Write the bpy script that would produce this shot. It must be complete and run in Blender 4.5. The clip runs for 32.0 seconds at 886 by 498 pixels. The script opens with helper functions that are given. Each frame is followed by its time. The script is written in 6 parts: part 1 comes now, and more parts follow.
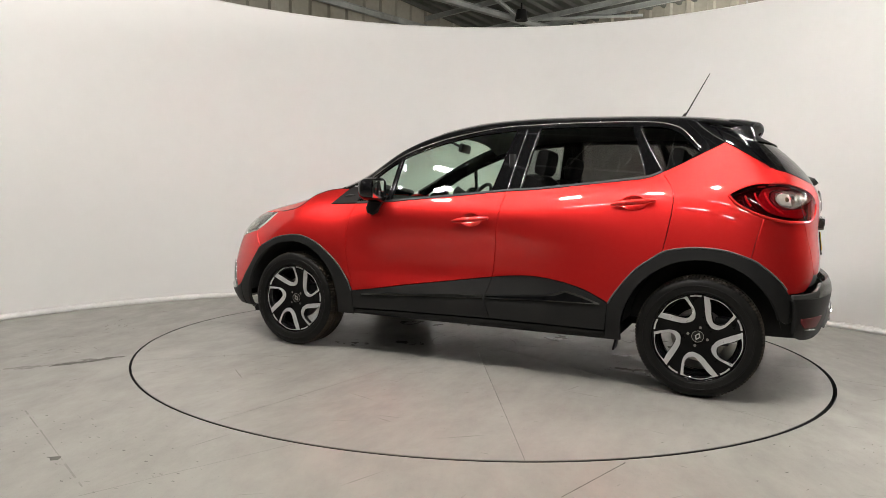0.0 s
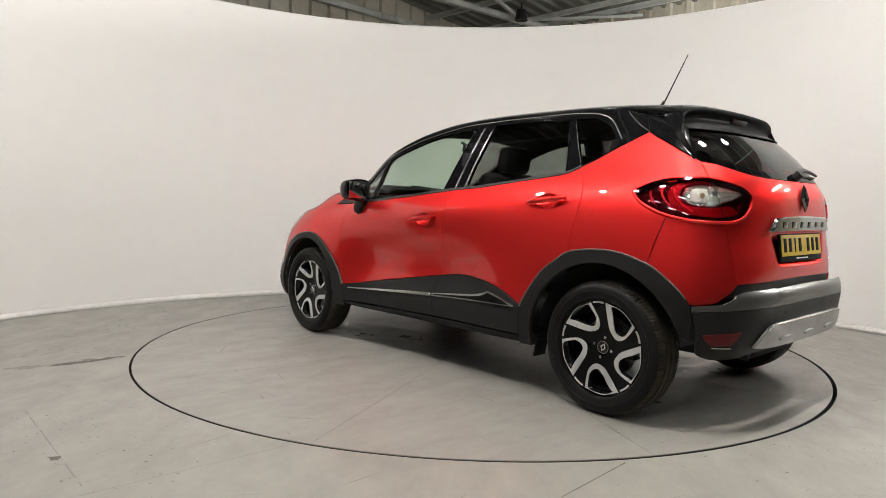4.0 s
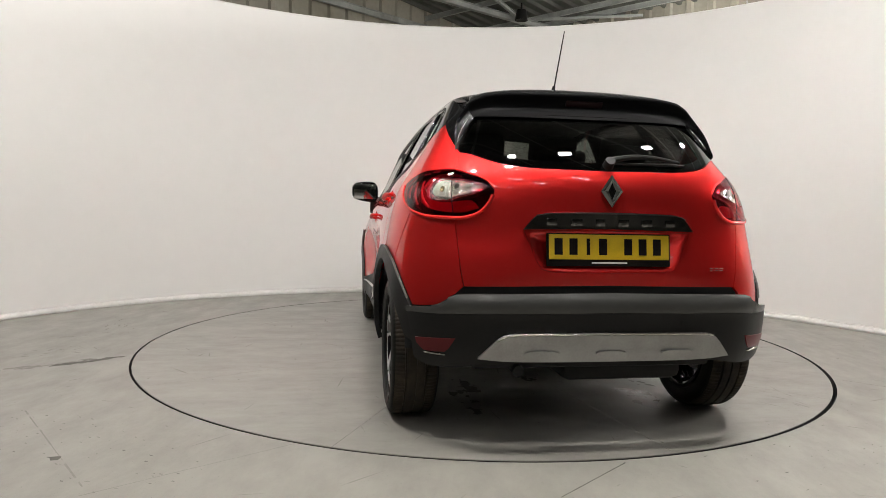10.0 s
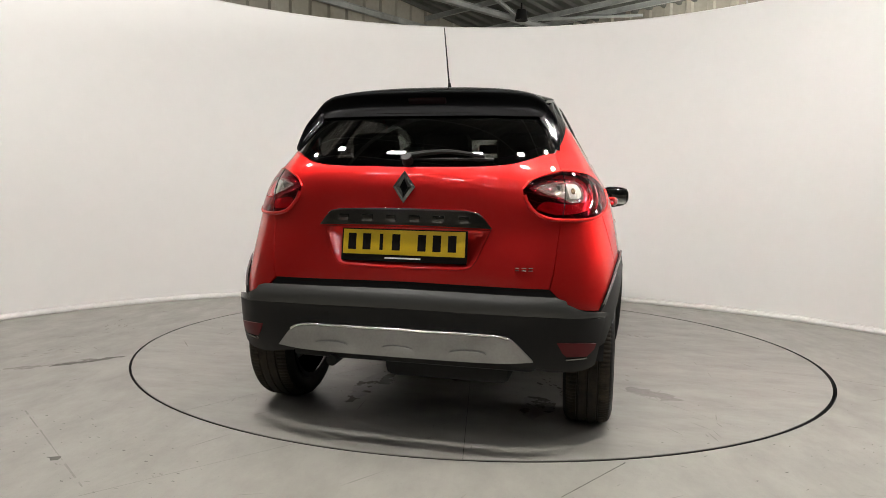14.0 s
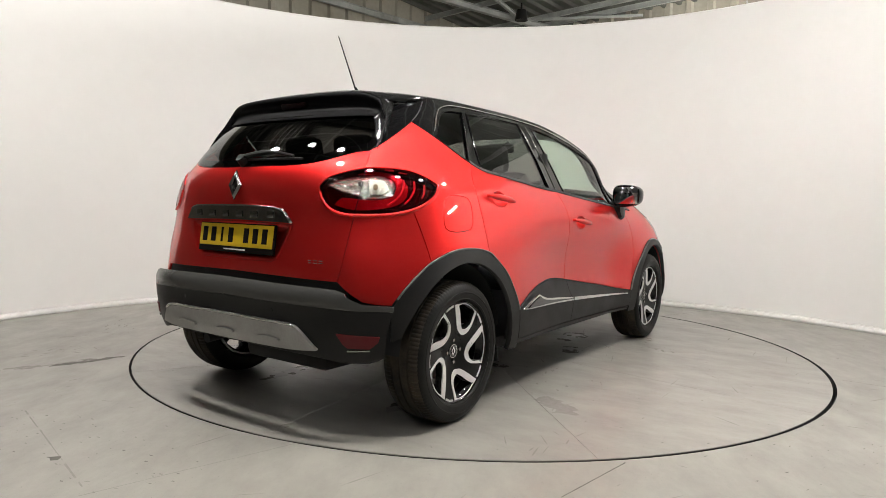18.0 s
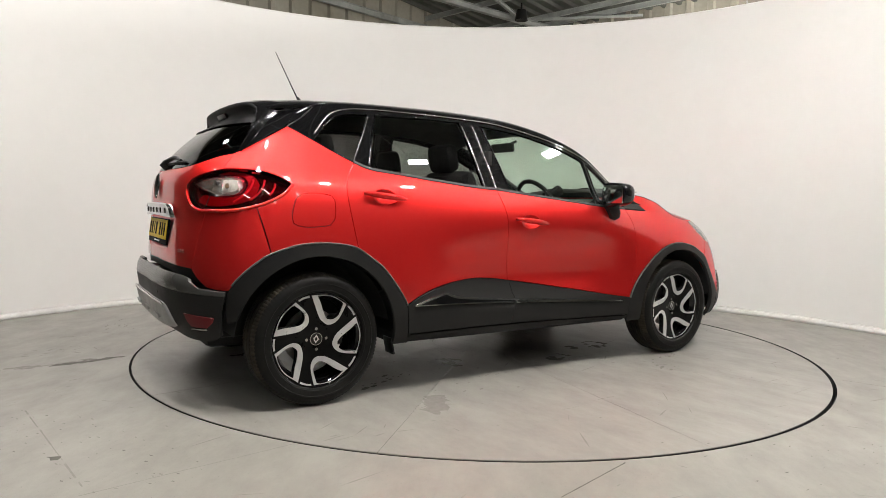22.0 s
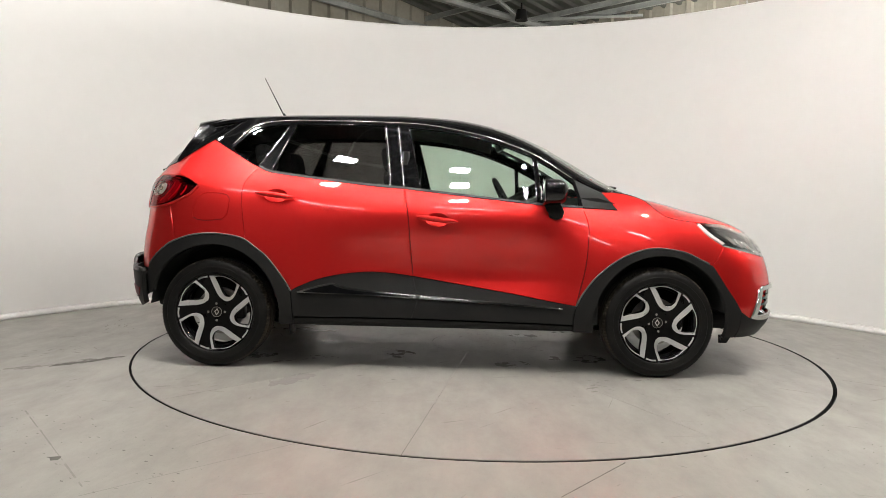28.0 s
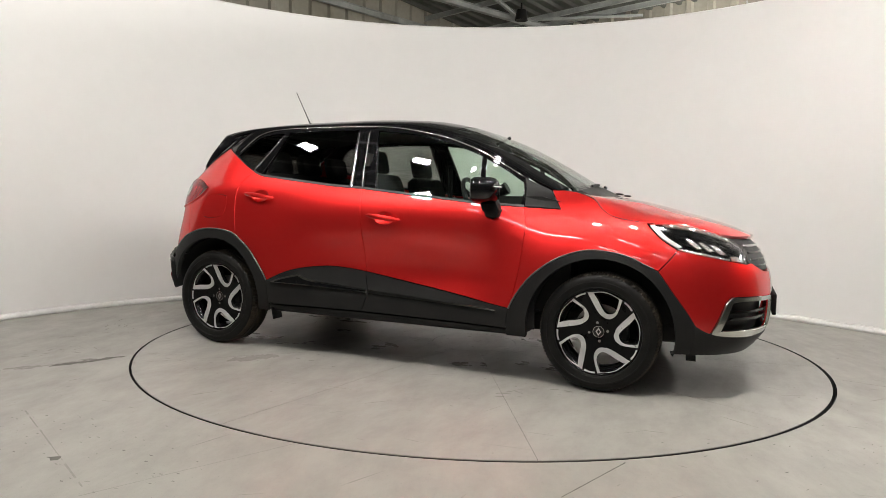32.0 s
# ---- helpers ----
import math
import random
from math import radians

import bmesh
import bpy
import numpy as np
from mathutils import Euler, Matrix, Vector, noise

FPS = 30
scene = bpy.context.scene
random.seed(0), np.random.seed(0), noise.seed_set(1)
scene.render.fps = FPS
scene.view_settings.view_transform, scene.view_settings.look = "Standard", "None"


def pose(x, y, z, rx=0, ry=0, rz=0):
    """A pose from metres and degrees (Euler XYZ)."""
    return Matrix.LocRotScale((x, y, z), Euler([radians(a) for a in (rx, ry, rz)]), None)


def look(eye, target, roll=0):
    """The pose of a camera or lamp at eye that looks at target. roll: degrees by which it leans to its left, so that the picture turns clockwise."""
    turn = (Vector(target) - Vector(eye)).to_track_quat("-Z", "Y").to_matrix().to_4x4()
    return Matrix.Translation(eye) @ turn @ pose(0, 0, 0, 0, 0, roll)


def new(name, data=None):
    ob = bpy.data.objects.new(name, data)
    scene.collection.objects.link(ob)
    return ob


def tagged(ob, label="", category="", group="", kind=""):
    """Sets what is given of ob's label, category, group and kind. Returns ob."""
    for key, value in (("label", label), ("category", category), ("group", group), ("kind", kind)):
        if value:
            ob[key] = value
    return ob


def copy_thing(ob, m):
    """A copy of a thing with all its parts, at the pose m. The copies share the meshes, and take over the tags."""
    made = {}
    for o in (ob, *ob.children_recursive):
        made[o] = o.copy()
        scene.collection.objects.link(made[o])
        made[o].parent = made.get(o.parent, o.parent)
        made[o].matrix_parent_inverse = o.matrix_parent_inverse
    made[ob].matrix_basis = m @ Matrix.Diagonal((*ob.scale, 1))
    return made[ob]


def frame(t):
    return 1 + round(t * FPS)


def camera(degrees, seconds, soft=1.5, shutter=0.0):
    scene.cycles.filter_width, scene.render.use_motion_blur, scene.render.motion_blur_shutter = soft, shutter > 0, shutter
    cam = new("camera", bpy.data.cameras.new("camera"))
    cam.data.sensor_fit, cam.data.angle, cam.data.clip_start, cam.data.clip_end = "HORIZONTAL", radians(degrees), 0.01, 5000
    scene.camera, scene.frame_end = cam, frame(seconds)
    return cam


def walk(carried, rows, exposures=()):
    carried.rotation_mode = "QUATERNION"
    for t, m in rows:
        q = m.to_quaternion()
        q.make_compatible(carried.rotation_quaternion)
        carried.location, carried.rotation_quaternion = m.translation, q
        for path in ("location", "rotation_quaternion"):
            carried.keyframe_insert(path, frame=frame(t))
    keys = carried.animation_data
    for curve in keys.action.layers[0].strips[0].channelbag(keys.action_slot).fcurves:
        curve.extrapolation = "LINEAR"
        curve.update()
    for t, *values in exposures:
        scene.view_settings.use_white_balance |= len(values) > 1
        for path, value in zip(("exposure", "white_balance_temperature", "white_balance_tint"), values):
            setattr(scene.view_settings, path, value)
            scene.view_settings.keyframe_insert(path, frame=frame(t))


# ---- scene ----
from mathutils import geometry

cam = camera(67.285, 32.0, soft=0.3)
EYE = Vector((0.0, -4.783, 0.982))
YAW, DOWN = radians(2.866), radians(3.734)
AIM = Vector((-math.sin(YAW) * math.cos(DOWN), math.cos(YAW) * math.cos(DOWN), -math.sin(DOWN)))
walk(cam, [(0.0, look(EYE, EYE + AIM, 1.256)), (32.0, look(EYE, EYE + AIM, 1.256))],
     exposures=[(0.0, 0.0), (11.0, 0.0), (14.0, 0.06), (18.0, 0.15), (25.0, 0.14), (29.0, 0.09), (32.0, 0.06)])

# ---------------------------------------------------------------- world and light
world = bpy.data.worlds.new("warehouse_air")
scene.world = world
world.use_nodes = True
world.node_tree.nodes["Background"].inputs["Color"].default_value = (0.62, 0.66, 0.70, 1)
world.node_tree.nodes["Background"].inputs["Strength"].default_value = 0.02
LAMP_POWER = 580.0           # glow of the studio's panel lamps
FILL_POWER = 400.0            # glow of the added, unseen tubes that light the hall behind the studio

# ---------------------------------------------------------------- plan
TABLE_R = 2.259             # turntable
GAP = 0.016
WALL_C = Vector((-0.05, -1.26, 0.0))
WALL_R, WALL_H = 4.01, 2.965
CAR_AT = Vector((-0.255, -0.0876, 0.0))     # the car's middle on the turntable, in its own axes


def heading(t):
    return 157.97 - 5.5847 * t


# ---------------------------------------------------------------- materials
def material(name, base, rough=0.5, metal=0.0, coat=0.0, spec=0.5):
    m = bpy.data.materials.new(name)
    m.use_nodes = True
    b = m.node_tree.nodes["Principled BSDF"]
    b.inputs["Base Color"].default_value = (*base, 1)
    b.inputs["Roughness"].default_value = rough
    b.inputs["Metallic"].default_value = metal
    b.inputs["Coat Weight"].default_value = coat
    b.inputs["Coat Roughness"].default_value = 0.03
    b.inputs["Specular IOR Level"].default_value = spec
    return m


def nodes_of(m):
    return m.node_tree.nodes, m.node_tree.links, m.node_tree.nodes["Principled BSDF"]


def noise_node(m, scale, detail=6.0, rough=0.6, coords="Object", stretch=(1, 1, 1)):
    n, k, _ = nodes_of(m)
    co, mp, tx = n.new("ShaderNodeTexCoord"), n.new("ShaderNodeMapping"), n.new("ShaderNodeTexNoise")
    mp.inputs["Scale"].default_value = stretch
    tx.inputs["Scale"].default_value, tx.inputs["Detail"].default_value, tx.inputs["Roughness"].default_value = scale, detail, rough
    k.new(co.outputs[coords], mp.inputs["Vector"])
    k.new(mp.outputs["Vector"], tx.inputs["Vector"])
    return tx.outputs["Fac"]


def ramp(m, fac, stops):
    n, k, _ = nodes_of(m)
    r = n.new("ShaderNodeValToRGB")
    while len(r.color_ramp.elements) < len(stops):
        r.color_ramp.elements.new(0.5)
    for e, (at, c) in zip(r.color_ramp.elements, stops):
        e.position, e.color = at, (*c, 1) if len(c) == 3 else c
    k.new(fac, r.inputs["Fac"])
    return r.outputs["Color"]


def grey(v):
    return (v, v, v)


def mix(m, kind, fac, a, b):
    n, k, _ = nodes_of(m)
    x = n.new("ShaderNodeMix")
    x.data_type, x.blend_type = "RGBA", kind
    for socket, value in ((x.inputs[0], fac), (x.inputs[6], a), (x.inputs[7], b)):
        if isinstance(value, (int, float)):
            socket.default_value = value
        elif isinstance(value, tuple):
            socket.default_value = (*value, 1)
        else:
            k.new(value, socket)
    return x.outputs[2]


def bump(m, fac, strength, distance):
    n, k, b = nodes_of(m)
    x = n.new("ShaderNodeBump")
    x.inputs["Strength"].default_value, x.inputs["Distance"].default_value = strength, distance
    k.new(fac, x.inputs["Height"])
    k.new(x.outputs["Normal"], b.inputs["Normal"])


def worn(m, base, other, scale, amount, rough=None, relief=0.0):
    """Variation at two scales in colour, gloss and relief."""
    n, k, b = nodes_of(m)
    big, small = noise_node(m, scale), noise_node(m, scale * 14, 4)
    c = mix(m, "MIX", ramp(m, big, [(0.35, grey(0)), (0.7, grey(amount))]), base, other)
    c = mix(m, "MULTIPLY", 1.0, c, ramp(m, small, [(0.25, grey(0.88)), (0.75, grey(1.0))]))
    k.new(c, b.inputs["Base Color"])
    if rough:
        k.new(ramp(m, big, [(0.3, grey(rough[0])), (0.75, grey(rough[1]))]), b.inputs["Roughness"])
    if relief:
        bump(m, small, 0.35, relief)
    return m


def paint(name, base, flake):
    """Metallic paint under a clear, mirror-smooth coat."""
    m = material(name, base, 0.40, 0.83, 1.0)
    n, k, b = nodes_of(m)
    tiny = noise_node(m, 900, 1)
    k.new(mix(m, "MIX", ramp(m, tiny, [(0.45, grey(0)), (0.75, grey(0.6))]), base, flake), b.inputs["Base Color"])
    b.inputs["Coat Roughness"].default_value = 0.006
    b.inputs["Specular Tint"].default_value = (0.70, 0.11, 0.10, 1)
    peel = n.new("ShaderNodeBump")
    peel.inputs["Strength"].default_value, peel.inputs["Distance"].default_value = 0.02, 0.001
    k.new(noise_node(m, 120, 2), peel.inputs["Height"])
    k.new(peel.outputs["Normal"], b.inputs["Coat Normal"])
    return m


def pane(name, tint, rough=0.0):
    m = bpy.data.materials.new(name)
    m.use_nodes = True
    n, k = m.node_tree.nodes, m.node_tree.links
    n.remove(n["Principled BSDF"])
    out, mx, tr, gl, lw = n["Material Output"], n.new("ShaderNodeMixShader"), n.new("ShaderNodeBsdfTransparent"), n.new("ShaderNodeBsdfGlossy"), n.new("ShaderNodeLayerWeight")
    po, ma = n.new("ShaderNodeMath"), n.new("ShaderNodeMath")
    po.operation, ma.operation = "POWER", "MULTIPLY_ADD"
    po.inputs[1].default_value, ma.inputs[1].default_value, ma.inputs[2].default_value = 5.0, 0.9, 0.05
    tr.inputs["Color"].default_value = (*tint, 1)
    gl.inputs["Roughness"].default_value = rough
    lw.inputs["Blend"].default_value = 0.5
    k.new(lw.outputs["Facing"], po.inputs[0]), k.new(po.outputs[0], ma.inputs[0]), k.new(ma.outputs[0], mx.inputs[0])
    k.new(tr.outputs[0], mx.inputs[1]), k.new(gl.outputs[0], mx.inputs[2]), k.new(mx.outputs[0], out.inputs["Surface"])
    return m


def glow(name, colour, power):
    m = material(name, (0.8, 0.8, 0.8), 0.4)
    b = m.node_tree.nodes["Principled BSDF"]
    b.inputs["Emission Color"].default_value = (*colour, 1)
    b.inputs["Emission Strength"].default_value = power
    return m


RED = paint("red_paint", (0.66, 0.017, 0.018), (0.86, 0.080, 0.062))
BLACK_GLOSS = material("black_paint", (0.004, 0.004, 0.0045), 0.06, 0.0, 0.0, 0.5)
ROOF_BLACK = material("black_roof_paint", (0.004, 0.004, 0.0045), 0.16, 0.0, 0.0, 0.3)
BLACK_MATT = worn(material("black_plastic", (0.010, 0.010, 0.010), 0.5, spec=0.22), (0.010, 0.010, 0.010), (0.017, 0.0165, 0.015), 5, 0.7, (0.40, 0.56), 0.0006)
# black plastic greyed: the lamps' sheen on the step is put into its colour
STEP_SHEEN = material("step_sheen_plastic", (0.050, 0.050, 0.048), 0.27, spec=0.6)
bump(STEP_SHEEN, noise_node(STEP_SHEEN, 700, 2), 0.10, 0.0004)
SPOKE_BLACK = worn(material("spoke_black", (0.004, 0.004, 0.004), 0.3, spec=0.12), (0.004, 0.004, 0.004), (0.008, 0.0075, 0.007), 14, 0.5, (0.25, 0.36))
DARK = material("dark_inside", (0.012, 0.012, 0.012), 0.8)
CHROME = material("chrome", (0.75, 0.75, 0.76), 0.10, 1.0)
BEZEL = material("bezel_chrome", (0.62, 0.61, 0.59), 0.22, 1.0)
STRIP_SATIN = material("strip_satin", (0.52, 0.52, 0.51), 0.16, 1.0)
SATIN = worn(material("satin_silver", (0.42, 0.42, 0.41), 0.38, 0.6), (0.40, 0.40, 0.39), (0.30, 0.29, 0.28), 8, 0.6, (0.34, 0.48))
ALLOY = worn(material("cut_alloy", (0.66, 0.66, 0.66), 0.32, 0.55), (0.66, 0.66, 0.655), (0.52, 0.51, 0.50), 18, 0.5, (0.27, 0.33))
RUBBER = worn(material("tyre_rubber", (0.01, 0.01, 0.01), 0.6, spec=0.16), (0.006, 0.006, 0.0058), (0.016, 0.0145, 0.0125), 7, 0.6, (0.40, 0.62), 0.0012)
TREAD = worn(material("dusty_tread", (0.05, 0.042, 0.032), 0.8, spec=0.2), (0.016, 0.0145, 0.0125), (0.075, 0.060, 0.042), 9, 0.8, (0.6, 0.85), 0.0012)
SEAL = material("window_rubber", (0.01, 0.01, 0.01), 0.55)
CLEAR = pane("clear_glass", (0.74, 0.85, 0.77))
LAMP_COVER = pane("lamp_cover", (0.56, 0.055, 0.085))
LAMP_CLEAR = pane("lamp_window", (0.92, 0.92, 0.90))
TINTED = pane("privacy_glass", (0.26, 0.26, 0.25))
REFLEX = material("bumper_reflex", (0.10, 0.003, 0.006), 0.35, spec=0.3)
REAR_TINT = pane("rear_privacy_glass", (0.13, 0.125, 0.12))
LENS_RED = material("red_lens", (0.66, 0.04, 0.065), 0.45, 0.0, 0.0)
LENS_DARK = material("smoked_red_lens", (0.030, 0.003, 0.006), 0.15, 0.0, 0.5)
LENS_BAND = material("deep_red_lens", (0.46, 0.025, 0.05), 0.25, 0.3, 0.6)
bump(LENS_BAND, noise_node(LENS_BAND, 60, 2, stretch=(1, 1, .3)), 0.6, 0.006)
REFLECTOR = material("reflector", (0.66, 0.65, 0.63), 0.16, 0.9, 0.3)
bump(REFLECTOR, noise_node(REFLECTOR, 45, 2, stretch=(1, 1, 2.5)), 0.9, 0.012)
ARCH_GREY = worn(material("arch_grey", (0.10, 0.10, 0.095), 0.45), (0.10, 0.098, 0.092), (0.05, 0.05, 0.047), 9, 0.8, (0.35, 0.5))
LENS_CLEAR = material("clear_lens", (0.78, 0.77, 0.74), 0.22, 0.35, 0.5)
bump(LENS_CLEAR, noise_node(LENS_CLEAR, 70, 2, stretch=(1, 1, .4)), 0.5, 0.006)
INDICATOR = material("indicator_bowl", (0.44, 0.42, 0.385), 0.34, 0.55, 0.0)
bump(INDICATOR, noise_node(INDICATOR, 90, 2, stretch=(1, 1, .35)), 0.8, 0.010)
LENS_AMBER = material("amber_bulb", (0.34, 0.23, 0.14), 0.22, 0.7, 0.5)
bump(LENS_AMBER, noise_node(LENS_AMBER, 45, 2), 0.8, 0.010)
DISC_STEEL = worn(material("brake_steel", (0.32, 0.31, 0.30), 0.38, 0.9), (0.33, 0.32, 0.31), (0.20, 0.15, 0.11), 20, 0.7)
FABRIC = worn(material("seat_fabric", (0.03, 0.03, 0.032), 0.9), (0.028, 0.028, 0.030), (0.05, 0.05, 0.05), 30, 0.7, None, 0.001)
LINING = worn(material("roof_lining", (0.10, 0.10, 0.095), 0.9), (0.10, 0.10, 0.095), (0.13, 0.13, 0.12), 20, 0.7)
YELLOW = worn(material("plate_yellow", (0.75, 0.50, 0.02), 0.35), (0.78, 0.52, 0.012), (0.68, 0.45, 0.02), 12, 0.5, (0.50, 0.60))
INK = material("plate_ink", (0.010, 0.008, 0.008), 0.7, spec=0.1)
WHITE_INK = material("white_ink", (0.75, 0.75, 0.75), 0.5)


# ---------------------------------------------------------------- building helpers
def link_mesh(name, verts, faces, mat, parent=None, label="", normals=None, smooth=True):
    me = bpy.data.meshes.new(name)
    me.from_pydata([tuple(v) for v in verts], [], faces)
    for m in (mat if isinstance(mat, (list, tuple)) else [mat]):
        me.materials.append(m)
    if smooth:
        me.polygons.foreach_set("use_smooth", [True] * len(me.polygons))
    if normals:
        me.normals_split_custom_set_from_vertices([tuple(n) for n in normals])
    me.update()
    ob = new(name, me)
    if parent:
        ob.parent = parent
    if label:
        ob["label"] = label
    return ob


def part(name, bm, mat, parent, label="", smooth=30):
    """Links a bmesh as one mesh object under a thing or a part; edges sharper than smooth degrees stay sharp."""
    me = bpy.data.meshes.new(name)
    bmesh.ops.recalc_face_normals(bm, faces=bm.faces)
    if smooth:
        for f in bm.faces:
            f.smooth = True
        for e in bm.edges:
            if len(e.link_faces) == 2 and e.calc_face_angle(0) > radians(smooth):
                e.smooth = False
    bm.to_mesh(me)
    bm.free()
    for m in (mat if isinstance(mat, (list, tuple)) else [mat]):
        me.materials.append(m)
    ob = new(name, me)
    if parent:
        ob.parent = parent
    if label:
        ob["label"] = label
    return ob


def box(bm, m, size, bevel=0.0):
    r = bmesh.ops.create_cube(bm, size=1, matrix=m @ Matrix.Diagonal((*size, 1)))
    if bevel:
        edges = list({e for v in r["verts"] for e in v.link_edges})
        bmesh.ops.bevel(bm, geom=edges, offset=bevel, segments=2, affect="EDGES", profile=0.5)


def tube(bm, a, b, r1, r2=None, n=12):
    a, b = Vector(a), Vector(b)
    d = b - a
    m = Matrix.Translation((a + b) / 2) @ d.to_track_quat("Z", "Y").to_matrix().to_4x4()
    bmesh.ops.create_cone(bm, cap_ends=True, segments=n, radius1=r1, radius2=r1 if r2 is None else r2, depth=d.length, matrix=m)


def prism(bm, pts, m, depth, bevel=0.0):
    """A flat outline in m's xy plane, depth thick along its z."""
    low = [bm.verts.new(m @ Vector((x, y, 0))) for x, y in pts]
    top = [bm.verts.new(m @ Vector((x, y, depth))) for x, y in pts]
    made = [bm.faces.new(low[::-1]), bm.faces.new(top)]
    for i in range(len(pts)):
        j = (i + 1) % len(pts)
        made.append(bm.faces.new((low[i], low[j], top[j], top[i])))
    if bevel:
        bmesh.ops.bevel(bm, geom=list(made[1].edges), offset=bevel, segments=2, affect="EDGES", profile=0.5)


def lathe(bm, profile, n=64, closed=True):
    """A closed profile of (radius, y) turned about the y axis."""
    rings = []
    for i in range(n):
        a = 2 * math.pi * i / n
        rings.append([bm.verts.new((r * math.cos(a), y, r * math.sin(a))) for r, y in profile])
    m = len(profile)
    for i in range(n):
        p, q = rings[i], rings[(i + 1) % n]
        for j in range(m if closed else m - 1):
            bm.faces.new((p[j], p[(j + 1) % m], q[(j + 1) % m], q[j]))


def spline(pts, step=0.025):
    """Points of a smooth line through pts."""
    if len(pts) == 2:
        (a, b), (c, d) = pts
        n = max(1, round(math.hypot(c - a, d - b) / step))
        return [(a + (c - a) * i / n, b + (d - b) * i / n) for i in range(n)]
    out = []
    for i in range(len(pts) - 1):
        p1, p2 = Vector(pts[i]), Vector(pts[i + 1])
        p0 = Vector(pts[i - 1]) if i else 2 * p1 - p2
        p3 = Vector(pts[i + 2]) if i + 2 < len(pts) else 2 * p2 - p1
        n = max(1, round((p2 - p1).length / step))
        for j in range(n):
            t = j / n
            q = 0.5 * (2 * p1 + (p2 - p0) * t + (2 * p0 - 5 * p1 + 4 * p2 - p3) * t * t + (3 * p1 - p0 - 3 * p2 + p3) * t ** 3)
            out.append((q.x, q.y))
    return out


def loop_of(*runs, step=0.025):
    """A closed outline: runs of points, each smooth, with corners where runs meet."""
    out = []
    for i, run in enumerate(runs):
        nxt = runs[(i + 1) % len(runs)][0]
        run = list(run)
        if math.dist(run[-1], nxt) < 1e-6:
            out += spline(run, step)
        else:
            out += spline(run, step) + spline([run[-1], nxt], step)
    return out


def shrink(loop, d):
    """The outline moved inwards by d."""
    n = len(loop)
    area = sum(loop[i][0] * loop[(i + 1) % n][1] - loop[(i + 1) % n][0] * loop[i][1] for i in range(n))
    s, out = (1 if area > 0 else -1), []
    for i in range(n):
        a, b, c = Vector(loop[i - 1]), Vector(loop[i]), Vector(loop[(i + 1) % n])
        t = (b - a).normalized() + (c - b).normalized()
        t = t.normalized() if t.length > 1e-6 else (c - b).normalized()
        out.append((b.x - s * t.y * d, b.y + s * t.x * d))
    return out


def inside(px, pz, loop):
    hit = np.zeros(len(px), bool)
    n = len(loop)
    for i in range(n):
        (x1, z1), (x2, z2) = loop[i], loop[(i + 1) % n]
        if z1 != z2:
            hit ^= ((z1 > pz) != (z2 > pz)) & (px < (x2 - x1) * (pz - z1) / (z2 - z1) + x1)
    return hit


